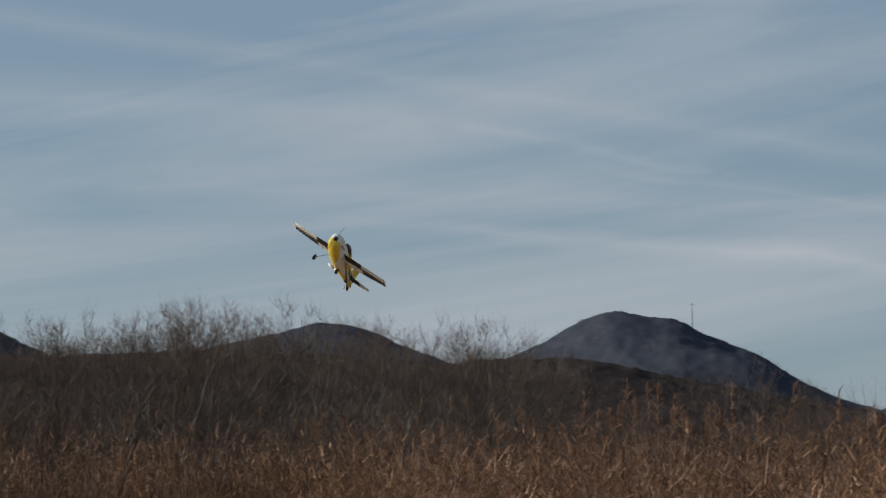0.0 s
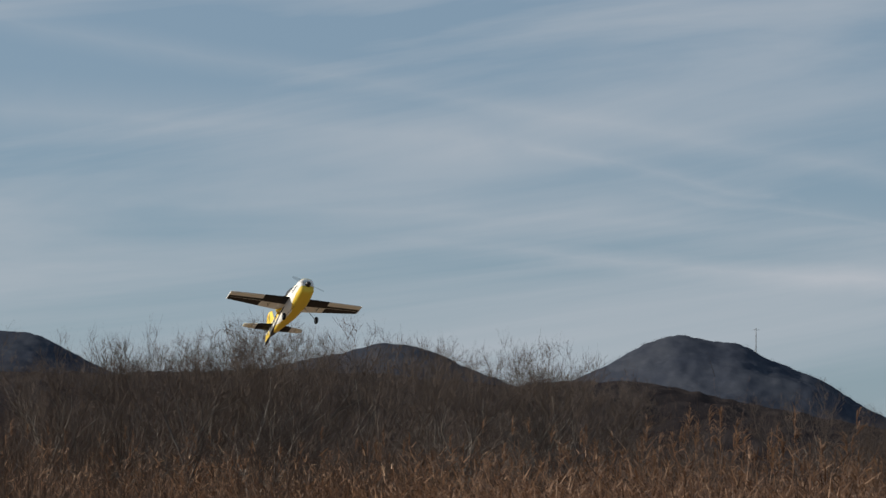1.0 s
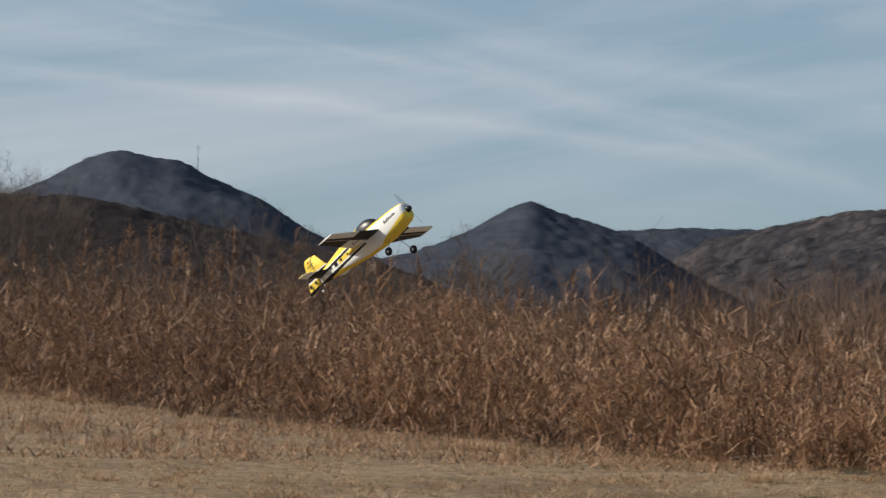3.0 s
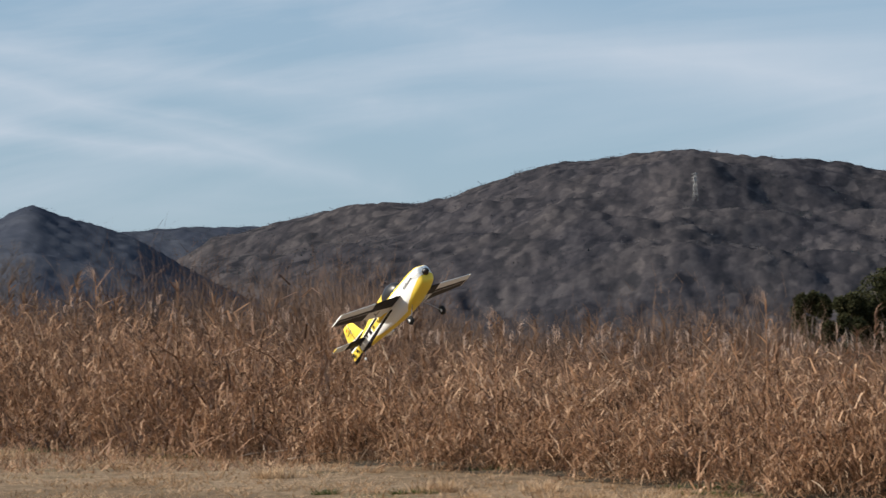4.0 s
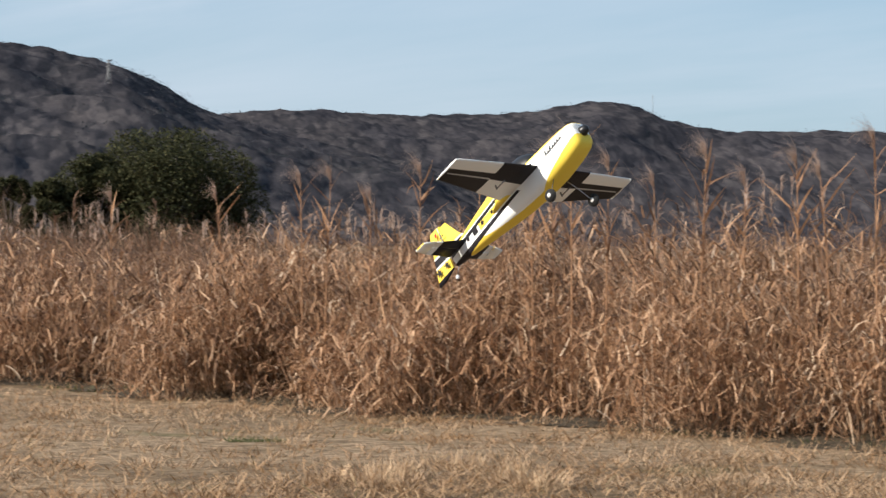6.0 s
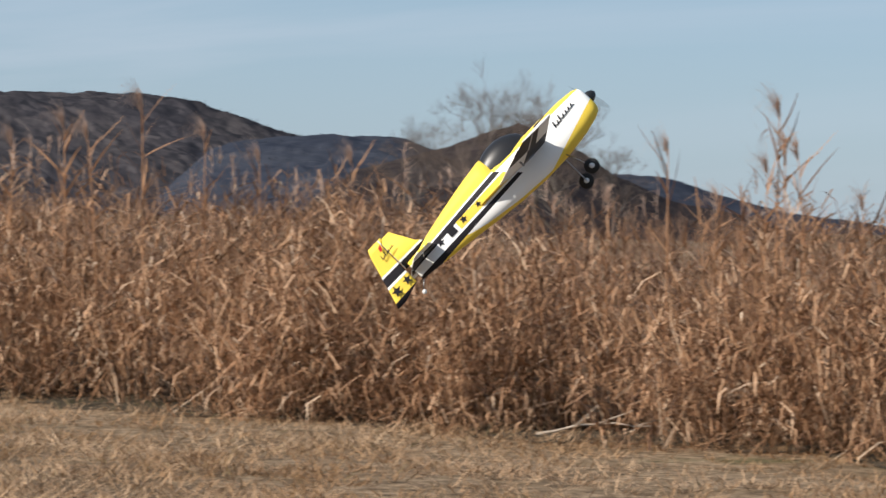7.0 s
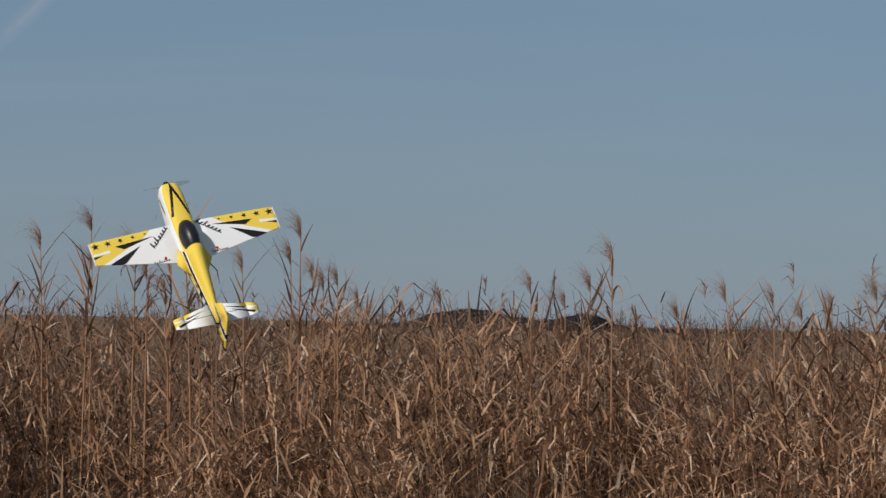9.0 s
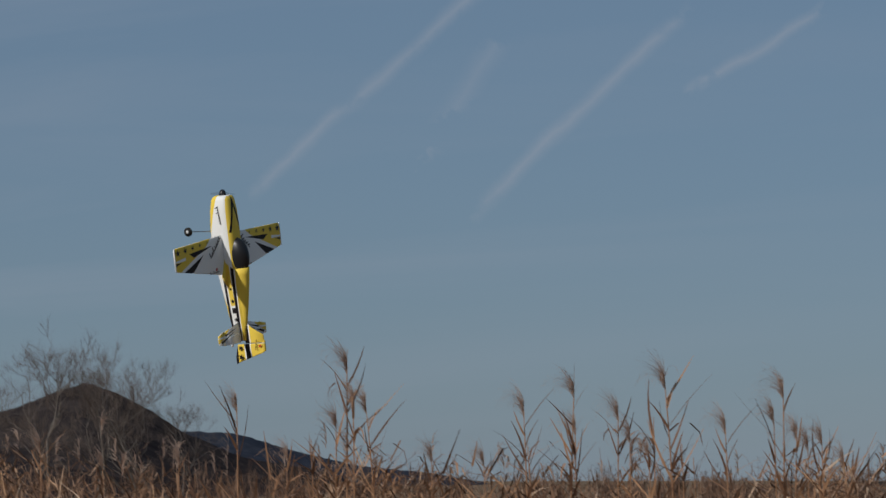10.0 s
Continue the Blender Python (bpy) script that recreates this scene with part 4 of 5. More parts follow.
# ---- far masts ----
STEEL = wood_material("galvanised_steel", (0.18, 0.18, 0.185), (0.27, 0.27, 0.27), 0.5)


def lattice_tower(x, y, z, tall, wide):
    tower = new("lattice_tower")
    tower.location = (x, y, z)
    legs = ((-1, -1), (1, -1), (1, 1), (-1, 1))
    for sx, sy in legs:
        bm = bmesh.new()
        tube(bm, [Vector((sx * wide / 2, sy * wide / 2, -1.5)), Vector((sx * wide / 8, sy * wide / 8, tall))], [0.13, 0.1], 4)
        part("leg", bm, STEEL, tower)
    for k in range(5):
        z0, z1 = tall * k / 5, tall * (k + 1) / 5
        w0, w1 = wide / 2 * (1 - 0.75 * z0 / tall), wide / 2 * (1 - 0.75 * z1 / tall)
        bm = bmesh.new()
        for (ax, ay), (bx, by) in zip(legs, legs[1:] + legs[:1]):
            tube(bm, [Vector((ax * w0, ay * w0, z0)), Vector((bx * w1, by * w1, z1))], [0.06, 0.06], 4)
            tube(bm, [Vector((bx * w0, by * w0, z0)), Vector((ax * w1, ay * w1, z1))], [0.06, 0.06], 4)
        part("brace", bm, STEEL, tower)
    for k in range(3):
        bm = bmesh.new()
        h = tall * (0.68 + 0.14 * k)
        tube(bm, [Vector((-wide * 0.75, 0, h)), Vector((0, 0, h + 0.5)), Vector((wide * 0.75, 0, h))], [0.15, 0.35, 0.15], 4)
        part("cross_arm", bm, STEEL, tower)
    return tagged(tower, "pale lattice power tower on a wooded slope", "tower", "power towers")


def build_masts():
    for az, el, r, tall, wide in ((22.62, 2.78, 1200, 9.0, 1.7), (26.42, 2.82, 1200, 7.4, 1.5)):
        p = EYE + toward(az, el) * r
        lattice_tower(p.x, p.y, p.z, tall, wide)
    for az, el, r, tall in ((36.29, 2.36, 2080, 13.0), (4.53, 3.15, 1100, 6.5)):
        p = EYE + toward(az, el) * r
        mast = new("radio_mast")
        mast.location = p
        bm = bmesh.new()
        tube(bm, [Vector((0, 0, -8)), Vector((0, 0, tall))], [0.2, 0.12], 6)
        part("pole", bm, STEEL, mast)
        bm = bmesh.new()
        tube(bm, [Vector((-1, 0, tall * 0.9)), Vector((1, 0, tall * 0.9))], [0.08, 0.08], 4)
        part("crossbar", bm, STEEL, mast)
        tagged(mast, "thin grey mast standing on the ridge", "mast", "ridge masts")


build_masts()


# ---- fallen branches at the edge of the field ----
PALE_WOOD = wood_material("weathered_pale_wood", (0.24, 0.19, 0.15), (0.42, 0.35, 0.28), 14.0)


def fallen_branch(az, r, length, turn, seed):
    g = random.Random(seed)
    p = toward(az, 0) * r
    branch = new("fallen_branch")
    branch.matrix_basis = pose(p.x, p.y, float(ground_z(np.array(p.x), np.array(p.y))) + 0.02, 0, 0, turn)
    pts = [Vector((length * k / 7, g.gauss(0, 0.03), 0.03 + 0.09 * math.sin(k / 7 * 2.6) + g.gauss(0, 0.01))) for k in range(8)]
    bm = bmesh.new()
    tube(bm, pts, [0.012 - 0.0013 * k for k in range(8)], 6)
    part("stem", bm, PALE_WOOD, branch)
    for k in (2, 3, 5):
        out = Vector((g.uniform(0.1, 0.3), g.choice((-1, 1)) * g.uniform(0.1, 0.3), g.uniform(0.02, 0.18)))
        bm = bmesh.new()
        tube(bm, [pts[k], pts[k] + out * 0.6, pts[k] + out], [0.008, 0.006, 0.003], 5)
        part("twig", bm, PALE_WOOD, branch)
    return tagged(branch, "bleached dead branch lying at the reed edge", "branch", "fallen branches")


def build_branches():
    for i, (az, r, ln, turn) in enumerate(((14.3, 46.5, 1.6, 20), (15.2, 45.5, 1.3, -15), (19.6, 42.4, 0.5, -30), (47.6, 22.9, 1.0, -50))):
        fallen_branch(az, r, ln, turn, 60 + i)


build_branches()


# ---- model aircraft: x forward, y to its left, z up; the nose tip is 0.30 m ahead of the origin ----
FLIGHT = (
    (0.0, -0.816, 24.924, 3.509, -34.8, -21.6, -96.0),
    (0.5, -1.538, 22.963, 3.243, -23.8, -22.0, -77.0),
    (1.0, -1.406, 20.851, 3.007, -4.7, -21.3, -66.6),
    (1.5, -0.880, 18.842, 2.685, -2.0, -30.6, -56.7),
    (2.0, -0.080, 17.886, 2.559, -12.8, -31.1, -44.7),
    (2.5, 1.106, 18.170, 2.379, -0.1, -29.9, -44.8),
    (4.0, 4.965, 15.946, 1.883, 16.7, -30.6, -76.7),
    (4.5, 5.889, 14.945, 1.623, 6.5, -31.1, -84.0),
    (5.0, 6.358, 13.059, 1.519, 16.2, -41.0, -92.7),
    (5.5, 6.425, 11.231, 1.670, 10.0, -42.0, -89.7),
    (6.0, 6.414, 9.434, 1.838, -3.8, -37.5, -75.9),
    (6.2, 6.426, 8.732, 1.811, -10.4, -35.9, -71.6),
    (7.3, 7.773, 6.020, 1.788, -21.3, -45.3, -10.5),
    (7.5, 8.232, 5.729, 1.765, -21.8, -41.0, 0.9),
    (8.0, 9.782, 5.688, 1.567, -21.4, -38.3, 18.7),
    (8.5, 11.555, 6.634, 1.718, -19.6, -56.3, 46.7),
    (9.0, 12.474, 7.905, 1.985, -23.9, -56.4, 68.9),
    (9.5, 12.583, 9.351, 2.394, -57.6, -81.7, 133.9),
    (10.0, 12.498, 10.601, 2.816, -92.2, -77.4, -175.2),
)


FOAM_W, FOAM_Y, FOAM_K = (0.80, 0.80, 0.78), (0.80, 0.58, 0.075), (0.014, 0.012, 0.015)


def foam(name):
    s = Shade(name, rough=0.55, spec=0.2)
    s.bump(s.noise(160, 3), 0.12, 0.002)
    tc = s.node("ShaderNodeTexCoord")
    sep = s.node("ShaderNodeSeparateXYZ")
    s.t.links.new(tc.outputs["Object"], sep.inputs[0])
    wide = s.node("ShaderNodeMath")
    wide.operation = "ABSOLUTE"
    s.t.links.new(sep.outputs[1], wide.inputs[0])
    s.axes = (sep.outputs[0], wide.outputs[0], sep.outputs[2])
    return s


def over(s, *lines):
    """1 where a*x + b*|y| + c*z + d > 0 for every line."""
    out = None
    for line in lines:
        total = None
        for v, k in zip(s.axes, line[:3]):
            m = s.node("ShaderNodeMath")
            m.operation = "MULTIPLY_ADD"
            s.t.links.new(v, m.inputs[0])
            m.inputs[1].default_value = k
            if total is None:
                m.inputs[2].default_value = line[3]
            else:
                s.t.links.new(total, m.inputs[2])
            total = m.outputs[0]
        g = s.node("ShaderNodeMath")
        g.operation = "GREATER_THAN"
        g.inputs[1].default_value = 0.0
        s.t.links.new(total, g.inputs[0])
        if out is None:
            out = g.outputs[0]
        else:
            m = s.node("ShaderNodeMath")
            m.operation = "MULTIPLY"
            s.t.links.new(out, m.inputs[0])
            s.t.links.new(g.outputs[0], m.inputs[1])
            out = m.outputs[0]
    return out


def through_points(p, q, side):
    """The line over() wants, in the wing's plane, positive on the side where the third point lies."""
    a, b = q[1] - p[1], p[0] - q[0]
    d = -(a * p[0] + b * p[1])
    k = 1 if a * side[0] + b * side[1] + d > 0 else -1
    return (a * k, b * k, 0, d * k)


def poly(s, *pts):
    c = (sum(p[0] for p in pts) / len(pts), sum(p[1] for p in pts) / len(pts))
    return over(s, *[through_points(p, q, c) for p, q in zip(pts, pts[1:] + pts[:1])])


def wing_top_material():
    s = foam("wing_top_film")
    c = FOAM_W
    c = s.mix(poly(s, (0.07, 0.10), (0.07, 0.47), (-0.10, 0.47), (-0.10, 0.34), (0.03, 0.19)), c, FOAM_Y)
    c = s.mix(poly(s, (0.026, 0.14), (0.012, 0.34), (-0.012, 0.30)), c, FOAM_K)
    c = s.mix(poly(s, (0.016, 0.16), (-0.075, 0.33), (-0.105, 0.36), (-0.105, 0.30), (-0.06, 0.26)), c, FOAM_W)
    c = s.mix(poly(s, (-0.01, 0.22), (-0.075, 0.385), (-0.10, 0.37), (-0.085, 0.31)), c, FOAM_K)
    c = s.mix(poly(s, (0.0, 0.37), (-0.012, 0.47), (-0.02, 0.47), (-0.016, 0.37)), c, FOAM_W)
    c = s.mix(poly(s, (-0.02, 0.40), (-0.024, 0.47), (-0.042, 0.47)), c, FOAM_K)
    s.color(c)
    return s.mat


def wing_under_material():
    s = foam("wing_under_film")
    c = s.mix(poly(s, (0.075, 0.0), (0.075, 0.225), (-0.028, 0.225), (-0.04, 0.0)), FOAM_W, FOAM_K)
    c = s.mix(poly(s, (0.006, 0.225), (0.004, 0.452), (-0.09, 0.452), (-0.13, 0.225)), c, FOAM_K)
    c = s.mix(poly(s, (-0.022, 0.225), (-0.020, 0.44), (-0.026, 0.44), (-0.030, 0.225)), c, (0.45, 0.45, 0.45))
    s.color(c)
    return s.mat


def tail_top_material():
    s = foam("tailplane_top_film")
    c = s.mix(poly(s, (-0.36, 0.05), (-0.36, 0.24), (-0.46, 0.24), (-0.44, 0.13)), FOAM_W, FOAM_Y)
    c = s.mix(poly(s, (-0.42, 0.04), (-0.445, 0.15), (-0.452, 0.14)), c, FOAM_K)
    c = s.mix(poly(s, (-0.44, 0.07), (-0.475, 0.19), (-0.487, 0.18)), c, FOAM_K)
    c = s.mix(poly(s, (-0.46, 0.16), (-0.50, 0.24), (-0.455, 0.24)), c, FOAM_Y)
    s.color(c)
    return s.mat


def tail_under_material():
    s = foam("tailplane_under_film")
    c = s.mix(poly(s, (-0.36, 0.0), (-0.36, 0.12), (-0.56, 0.12), (-0.56, 0.0)), FOAM_W, FOAM_K)
    s.color(c)
    return s.mat


def fin_material():
    s = foam("fin_film")
    c = FOAM_Y

    def band(p, q, r, w):
        """Points in x and z."""
        return over(s, *[(a, 0, b, d) for a, b, _, d in (through_points(u, v, ((p[0] + q[0] + r[0] + w[0]) / 4, (p[1] + q[1] + r[1] + w[1]) / 4))
                                                       for u, v in ((p, q), (q, r), (r, w), (w, p)))])
    c = s.mix(band((-0.38, 0.064), (-0.66, 0.064), (-0.66, 0.021), (-0.38, 0.021)), c, FOAM_W)
    c = s.mix(band((-0.38, 0.057), (-0.66, 0.057), (-0.66, 0.029), (-0.38, 0.029)), c, FOAM_K)
    c = s.mix(band((-0.38, -0.014), (-0.66, -0.026), (-0.66, -0.08), (-0.38, -0.08)), c, FOAM_K)
    c = s.mix(band((-0.512, 0.16), (-0.515, -0.06), (-0.519, -0.06), (-0.516, 0.16)), c, (0.55, 0.55, 0.52))
    s.color(c)
    return s.mat


def fuselage_material():
    s = foam("fuselage_film")
    c = FOAM_W
    c = s.mix(over(s, (0.0, 0, 1, -0.040)), c, FOAM_Y)
    # chin and belly
    c = s.mix(over(s, (0.30, 0, -1, -0.090), (1, 0, 0, 0.02)), c, FOAM_Y)
    c = s.mix(over(s, (0, -1, 0, 0.030), (0, 0, -1, -0.02), (-1, 0, 0, 0.16), (1, 0, 0, 0.42)), c, FOAM_Y)
    # rear side stripes
    rear = (-1, 0, -0.9, -0.075)
    c = s.mix(over(s, rear, (-0.06, 0, 1, 0.012)), c, FOAM_W)
    c = s.mix(over(s, rear, (-0.06, 0, 1, -0.056)), c, FOAM_Y)
    c = s.mix(over(s, rear, (0.06, 0, -1, 0.051), (-0.06, 0, 1, -0.035)), c, FOAM_K)
    c = s.mix(over(s, rear, (0.02, 0, -1, 0.024), (-0.02, 0, 1, 0.004), (1, 0, 0, 0.31)), c, FOAM_Y)
    c = s.mix(over(s, rear, (0.02, 0, -1, -0.011), (-0.04, 0, 1, 0.022)), c, FOAM_K)
    # arrow on the cowl top
    c = s.mix(over(s, (-0.24, -1, 0, 0.065), (0, 0, 1, -0.02), (1, 0, 0, -0.075)), c, FOAM_K)
    c = s.mix(over(s, (-0.26, -1, 0, 0.055), (0, 0, 1, -0.02), (1, 0, 0, -0.070)), c, FOAM_Y)
    s.color(c)
    return s.mat


INK = Shade("black_film", rough=0.35).color((0.016, 0.014, 0.016)).mat
RED = Shade("red_film", rough=0.35).color((0.45, 0.02, 0.02)).mat
CANOPY = Shade("dark_canopy_film", rough=0.38, spec=0.4).color((0.012, 0.012, 0.014)).mat
RUBBER = Shade("wheel_rubber", rough=0.85).color((0.02, 0.02, 0.02)).mat
HUBS = Shade("white_plastic", rough=0.4).color((0.6, 0.6, 0.6)).mat
WIRE = Shade("spring_steel", rough=0.3, metal=1.0).color((0.3, 0.3, 0.31)).mat
WHITE_FOAM = foam("bare_white_foam").color(FOAM_W).mat
YELLOW_FOAM = foam("yellow_foam").color(FOAM_Y).mat


def prop_material():
    """A propeller that turns too fast to see: mostly see-through."""
    s = Shade("spinning_propeller", rough=0.5)
    s.color((0.03, 0.03, 0.03))
    clear = s.node("ShaderNodeBsdfTransparent")
    m = s.node("ShaderNodeMixShader", Fac=0.13)
    s.t.links.new(clear.outputs[0], m.inputs[1])
    s.t.links.new(s.b.outputs[0], m.inputs[2])
    s.t.links.new(m.outputs[0], s.t.nodes["Material Output"].inputs["Surface"])
    return s.mat


def profile(f):
    """Half thickness of a symmetric section, f from the leading edge (0) to the trailing edge (1)."""
    return 0.62 * (0.2969 * math.sqrt(f) - 0.126 * f - 0.3516 * f * f + 0.2843 * f ** 3 - 0.1015 * f ** 4) / 0.3


def surface(bm, stations, thick, cuts=10, upright=False, blunt=0.0012):
    """A tapered lifting surface: stations of (span, leading x, trailing x, height)."""
    loops = []
    for y, xl, xt, z in stations:
        chord = xl - xt
        fs = [(1 - math.cos(math.pi * k / cuts)) / 2 for k in range(cuts + 1)]
        pts = [(xl - f * chord, profile(f) * chord * thick + blunt) for f in fs] + [(xl - f * chord, -profile(f) * chord * thick - blunt) for f in fs[::-1]]
        loops.append([bm.verts.new((x, h, y + z) if upright else (x, y, z + h)) for x, h in pts])
    n = len(loops[0])
    for a, b in zip(loops, loops[1:]):
        for k in range(n):
            f = bm.faces.new((a[k], a[(k + 1) % n], b[(k + 1) % n], b[k]))
            f.material_index = 0 if k < cuts + 0.5 else 1
    bm.faces.new(loops[0])
    bm.faces.new(loops[-1][::-1])


def wing_z(x, y):
    """Height of the wing's upper skin."""
    f = abs(y) / 0.45
    xl, xt = 0.068 - 0.012 * f, -0.155 + 0.09 * f
    u = min(max((xl - x) / (xl - xt), 0.0), 1.0)
    return -0.004 + profile(u) * (xl - xt) * 0.105 + 0.0012


def flat_shape(bm, pts, lift):
    """A thin printed shape draped on the surface that lift describes."""
    c = Vector((sum(p[0] for p in pts) / len(pts), sum(p[1] for p in pts) / len(pts)))
    vs = [bm.verts.new(lift(*p)) for p in pts]
    m = bm.verts.new(lift(*c))
    for a, b in zip(vs, vs[1:] + vs[:1]):
        bm.faces.new((a, b, m))


def star_points(x, y, r, turn=0.0):
    return [(x + (r if k % 2 == 0 else r * 0.42) * math.cos(turn + math.pi * k / 5), y + (r if k % 2 == 0 else r * 0.42) * math.sin(turn + math.pi * k / 5)) for k in range(10)]


def stroke(bm, pts, w, lift):
    """A pen stroke of even width."""
    for (ax, ay), (bx, by) in zip(pts, pts[1:]):
        d = math.hypot(bx - ax, by - ay) or 1
        ox, oy = -(by - ay) / d * w / 2, (bx - ax) / d * w / 2
        vs = [bm.verts.new(lift(*p)) for p in ((ax + ox, ay + oy), (ax - ox, ay - oy), (bx - ox, by - oy), (bx + ox, by + oy))]
        bm.faces.new(vs)


def scrawl(bm, x, y, dx, dy, size, lift):
    """Illegible script: a row of plain strokes."""
    g = random.Random(5)
    n = math.hypot(dx, dy)
    ux, uy = dx / n, dy / n
    wx, wy = -uy, ux
    for k in range(7):
        t = k / 7
        h = size * (1.0 if k in (0, 2) else 0.55)
        px, py = x + dx * t, y + dy * t
        stroke(bm, [(px, py), (px + wx * h + ux * size * 0.35, py + wy * h + uy * size * 0.35)], size * 0.22, lift)
        stroke(bm, [(px + wx * h * 0.5, py + wy * h * 0.5), (px + ux * n * 0.13, py + uy * n * 0.13)], size * 0.16, lift)


FUSE = ((0.268, 0.030, 0.034, -0.040), (0.262, 0.043, 0.045, -0.051), (0.245, 0.050, 0.052, -0.060), (0.19, 0.055, 0.058, -0.073), (0.10, 0.058, 0.060, -0.084),
        (0.0, 0.058, 0.060, -0.086), (-0.10, 0.054, 0.062, -0.080), (-0.20, 0.045, 0.060, -0.068), (-0.32, 0.032, 0.053, -0.052), (-0.43, 0.020, 0.046, -0.038), (-0.50, 0.012, 0.040, -0.030))


def fuse_at(x):
    rows = FUSE[::-1]
    xs = [r[0] for r in rows]
    return [float(np.interp(x, xs, [r[k] for r in rows])) for k in (1, 2, 3)]


def build_aircraft():
    plane = tagged(new("model_aircraft"), "yellow, white and black foam aerobatic model aircraft in flight", "aircraft")
    bm = bmesh.new()
    rings = []
    for x, w, zt, zb in FUSE:
        zc, h = (zt + zb) / 2, (zt - zb) / 2
        ring = []
        for k in range(28):
            a = 2 * math.pi * k / 28
            c, s = math.cos(a), math.sin(a)
            e = 0.62
            ring.append(bm.verts.new((x, w * math.copysign(abs(c) ** e, c), zc + h * math.copysign(abs(s) ** e, s))))
        rings.append(ring)
    for a, b in zip(rings, rings[1:]):
        for k in range(28):
            bm.faces.new((a[k], a[(k + 1) % 28], b[(k + 1) % 28], b[k]))
    bm.faces.new(rings[0])
    bm.faces.new(rings[-1][::-1])
    fuselage = part("fuselage", bm, fuselage_material(), plane)
    bm = bmesh.new()
    for sy in (-1, 1):
        def side(x, z, sy=sy):
            w, zt, zb = fuse_at(x)
            return (x, sy * (w + 0.0018), z)
        scrawl(bm, 0.12 if sy < 0 else 0.215, 0.0, 0.095 * (1 if sy < 0 else -1), 0.012, 0.020, side)
    part("lettering", bm, INK, fuselage, "black script strokes on the cowl")
    for sy in (-1, 1):
        for k, (x, z, r) in enumerate(((-0.22, 0.008, 0.011), (-0.285, 0.008, 0.014), (-0.385, 0.008, 0.014))):
            bm = bmesh.new()

            def side(px, pz, sy=sy):
                w, zt, zb = fuse_at(px)
                return (px, sy * (w + 0.002), pz)
            flat_shape(bm, star_points(x, z, r), side)
            part("star", bm, INK, fuselage, "black star", smooth=False)
        bm = bmesh.new()
        flat_shape(bm, [(-0.322, -0.006), (-0.322, 0.022), (-0.350, 0.022), (-0.350, -0.006)], side)
        part("emblem", bm, INK, fuselage, "small black emblem", smooth=False)

    # canopy
    bm = bmesh.new()
    rings = []
    for k in range(15):
        t = k / 14
        x = 0.045 - 0.225 * t
        w, zt, zb = fuse_at(x)
        bulge = math.sin(math.pi * min(1, t ** 0.8)) ** 0.75
        ring = []
        for j in range(11):
            a = math.pi * j / 10
            ring.append(bm.verts.new((x, math.cos(a) * (0.012 + 0.034 * bulge), zt - 0.014 + math.sin(a) * (0.012 + 0.058 * bulge))))
        rings.append(ring)
    for a, b in zip(rings, rings[1:]):
        for j in range(10):
            bm.faces.new((a[j], a[j + 1], b[j + 1], b[j]))
    bm.faces.new(rings[0])
    bm.faces.new(rings[-1][::-1])
    part("canopy", bm, CANOPY, plane, "glossy black canopy")
    # turtle deck behind the canopy
    bm = bmesh.new()
    rings = []
    for k in range(10):
        t = k / 9
        x = -0.115 - 0.33 * t
        w, zt, zb = fuse_at(x)
        r, top = 0.042 * (1 - t) + 0.012 * t, 0.046 * (1 - t) ** 0.8 + 0.002
        rings.append([bm.verts.new((x, math.cos(math.pi * j / 10) * r, zt - 0.012 + math.sin(math.pi * j / 10) * (top + 0.010))) for j in range(11)])
    for a, b in zip(rings, rings[1:]):
        for j in range(10):
            bm.faces.new((a[j], a[j + 1], b[j + 1], b[j]))
    bm.faces.new(rings[0])
    part("turtle_deck", bm, YELLOW_FOAM, plane)

    # wings
    top, under = wing_top_material(), wing_under_material()
    for sy in (-1, 1):
        bm = bmesh.new()
        st = [(sy * y, 0.068 - 0.012 * y / 0.45, -0.155 + 0.09 * y / 0.45, -0.004) for y in (0.02, 0.12, 0.24, 0.36, 0.446)]
        st.append((sy * 0.452, 0.045, -0.058, -0.004))
        surface(bm, st, 0.105)
        wing = part("wing", bm, (top, under), plane, "tapered wing, yellow stars above, black and white checks below")
        bm = bmesh.new()
        surface(bm, [(sy * 0.4525, 0.056, -0.066, -0.004), (sy * 0.457, 0.052, -0.066, -0.004)], 0.115)
        part("wing_tip", bm, WHITE_FOAM, wing)

        def skin(x, y):
            return (x, y, wing_z(x, y) + 0.0016)
        for k in range(5):
            y = 0.43 - 0.062 * k
            bm = bmesh.new()
            flat_shape(bm, star_points(0.030 + 0.004 * k, sy * y, 0.020 - 0.0032 * k, k * 0.2), skin)
            part("star", bm, INK, wing, "black star", smooth=False)
        bm = bmesh.new()
        if sy > 0:
            scrawl(bm, -0.04, 0.16, 0.095, -0.095, 0.032, skin)
        else:
            scrawl(bm, 0.052, -0.07, -0.085, -0.1, 0.032, skin)
        part("lettering", bm, INK, wing, "black script strokes")
        bm = bmesh.new()
        scrawl(bm, -0.122, sy * 0.10 if sy < 0 else 0.185, 0.004, -0.08, 0.014, skin)
        part("lettering", bm, INK, wing, "small black print strokes")
        bm = bmesh.new()
        flat_shape(bm, [(-0.112, sy * 0.125), (-0.098, sy * 0.118), (-0.094, sy * 0.128), (-0.108, sy * 0.136)], skin)
        part("emblem", bm, RED, wing, "small red flash", smooth=False)
        # aileron gap and control horn below
        bm = bmesh.new()
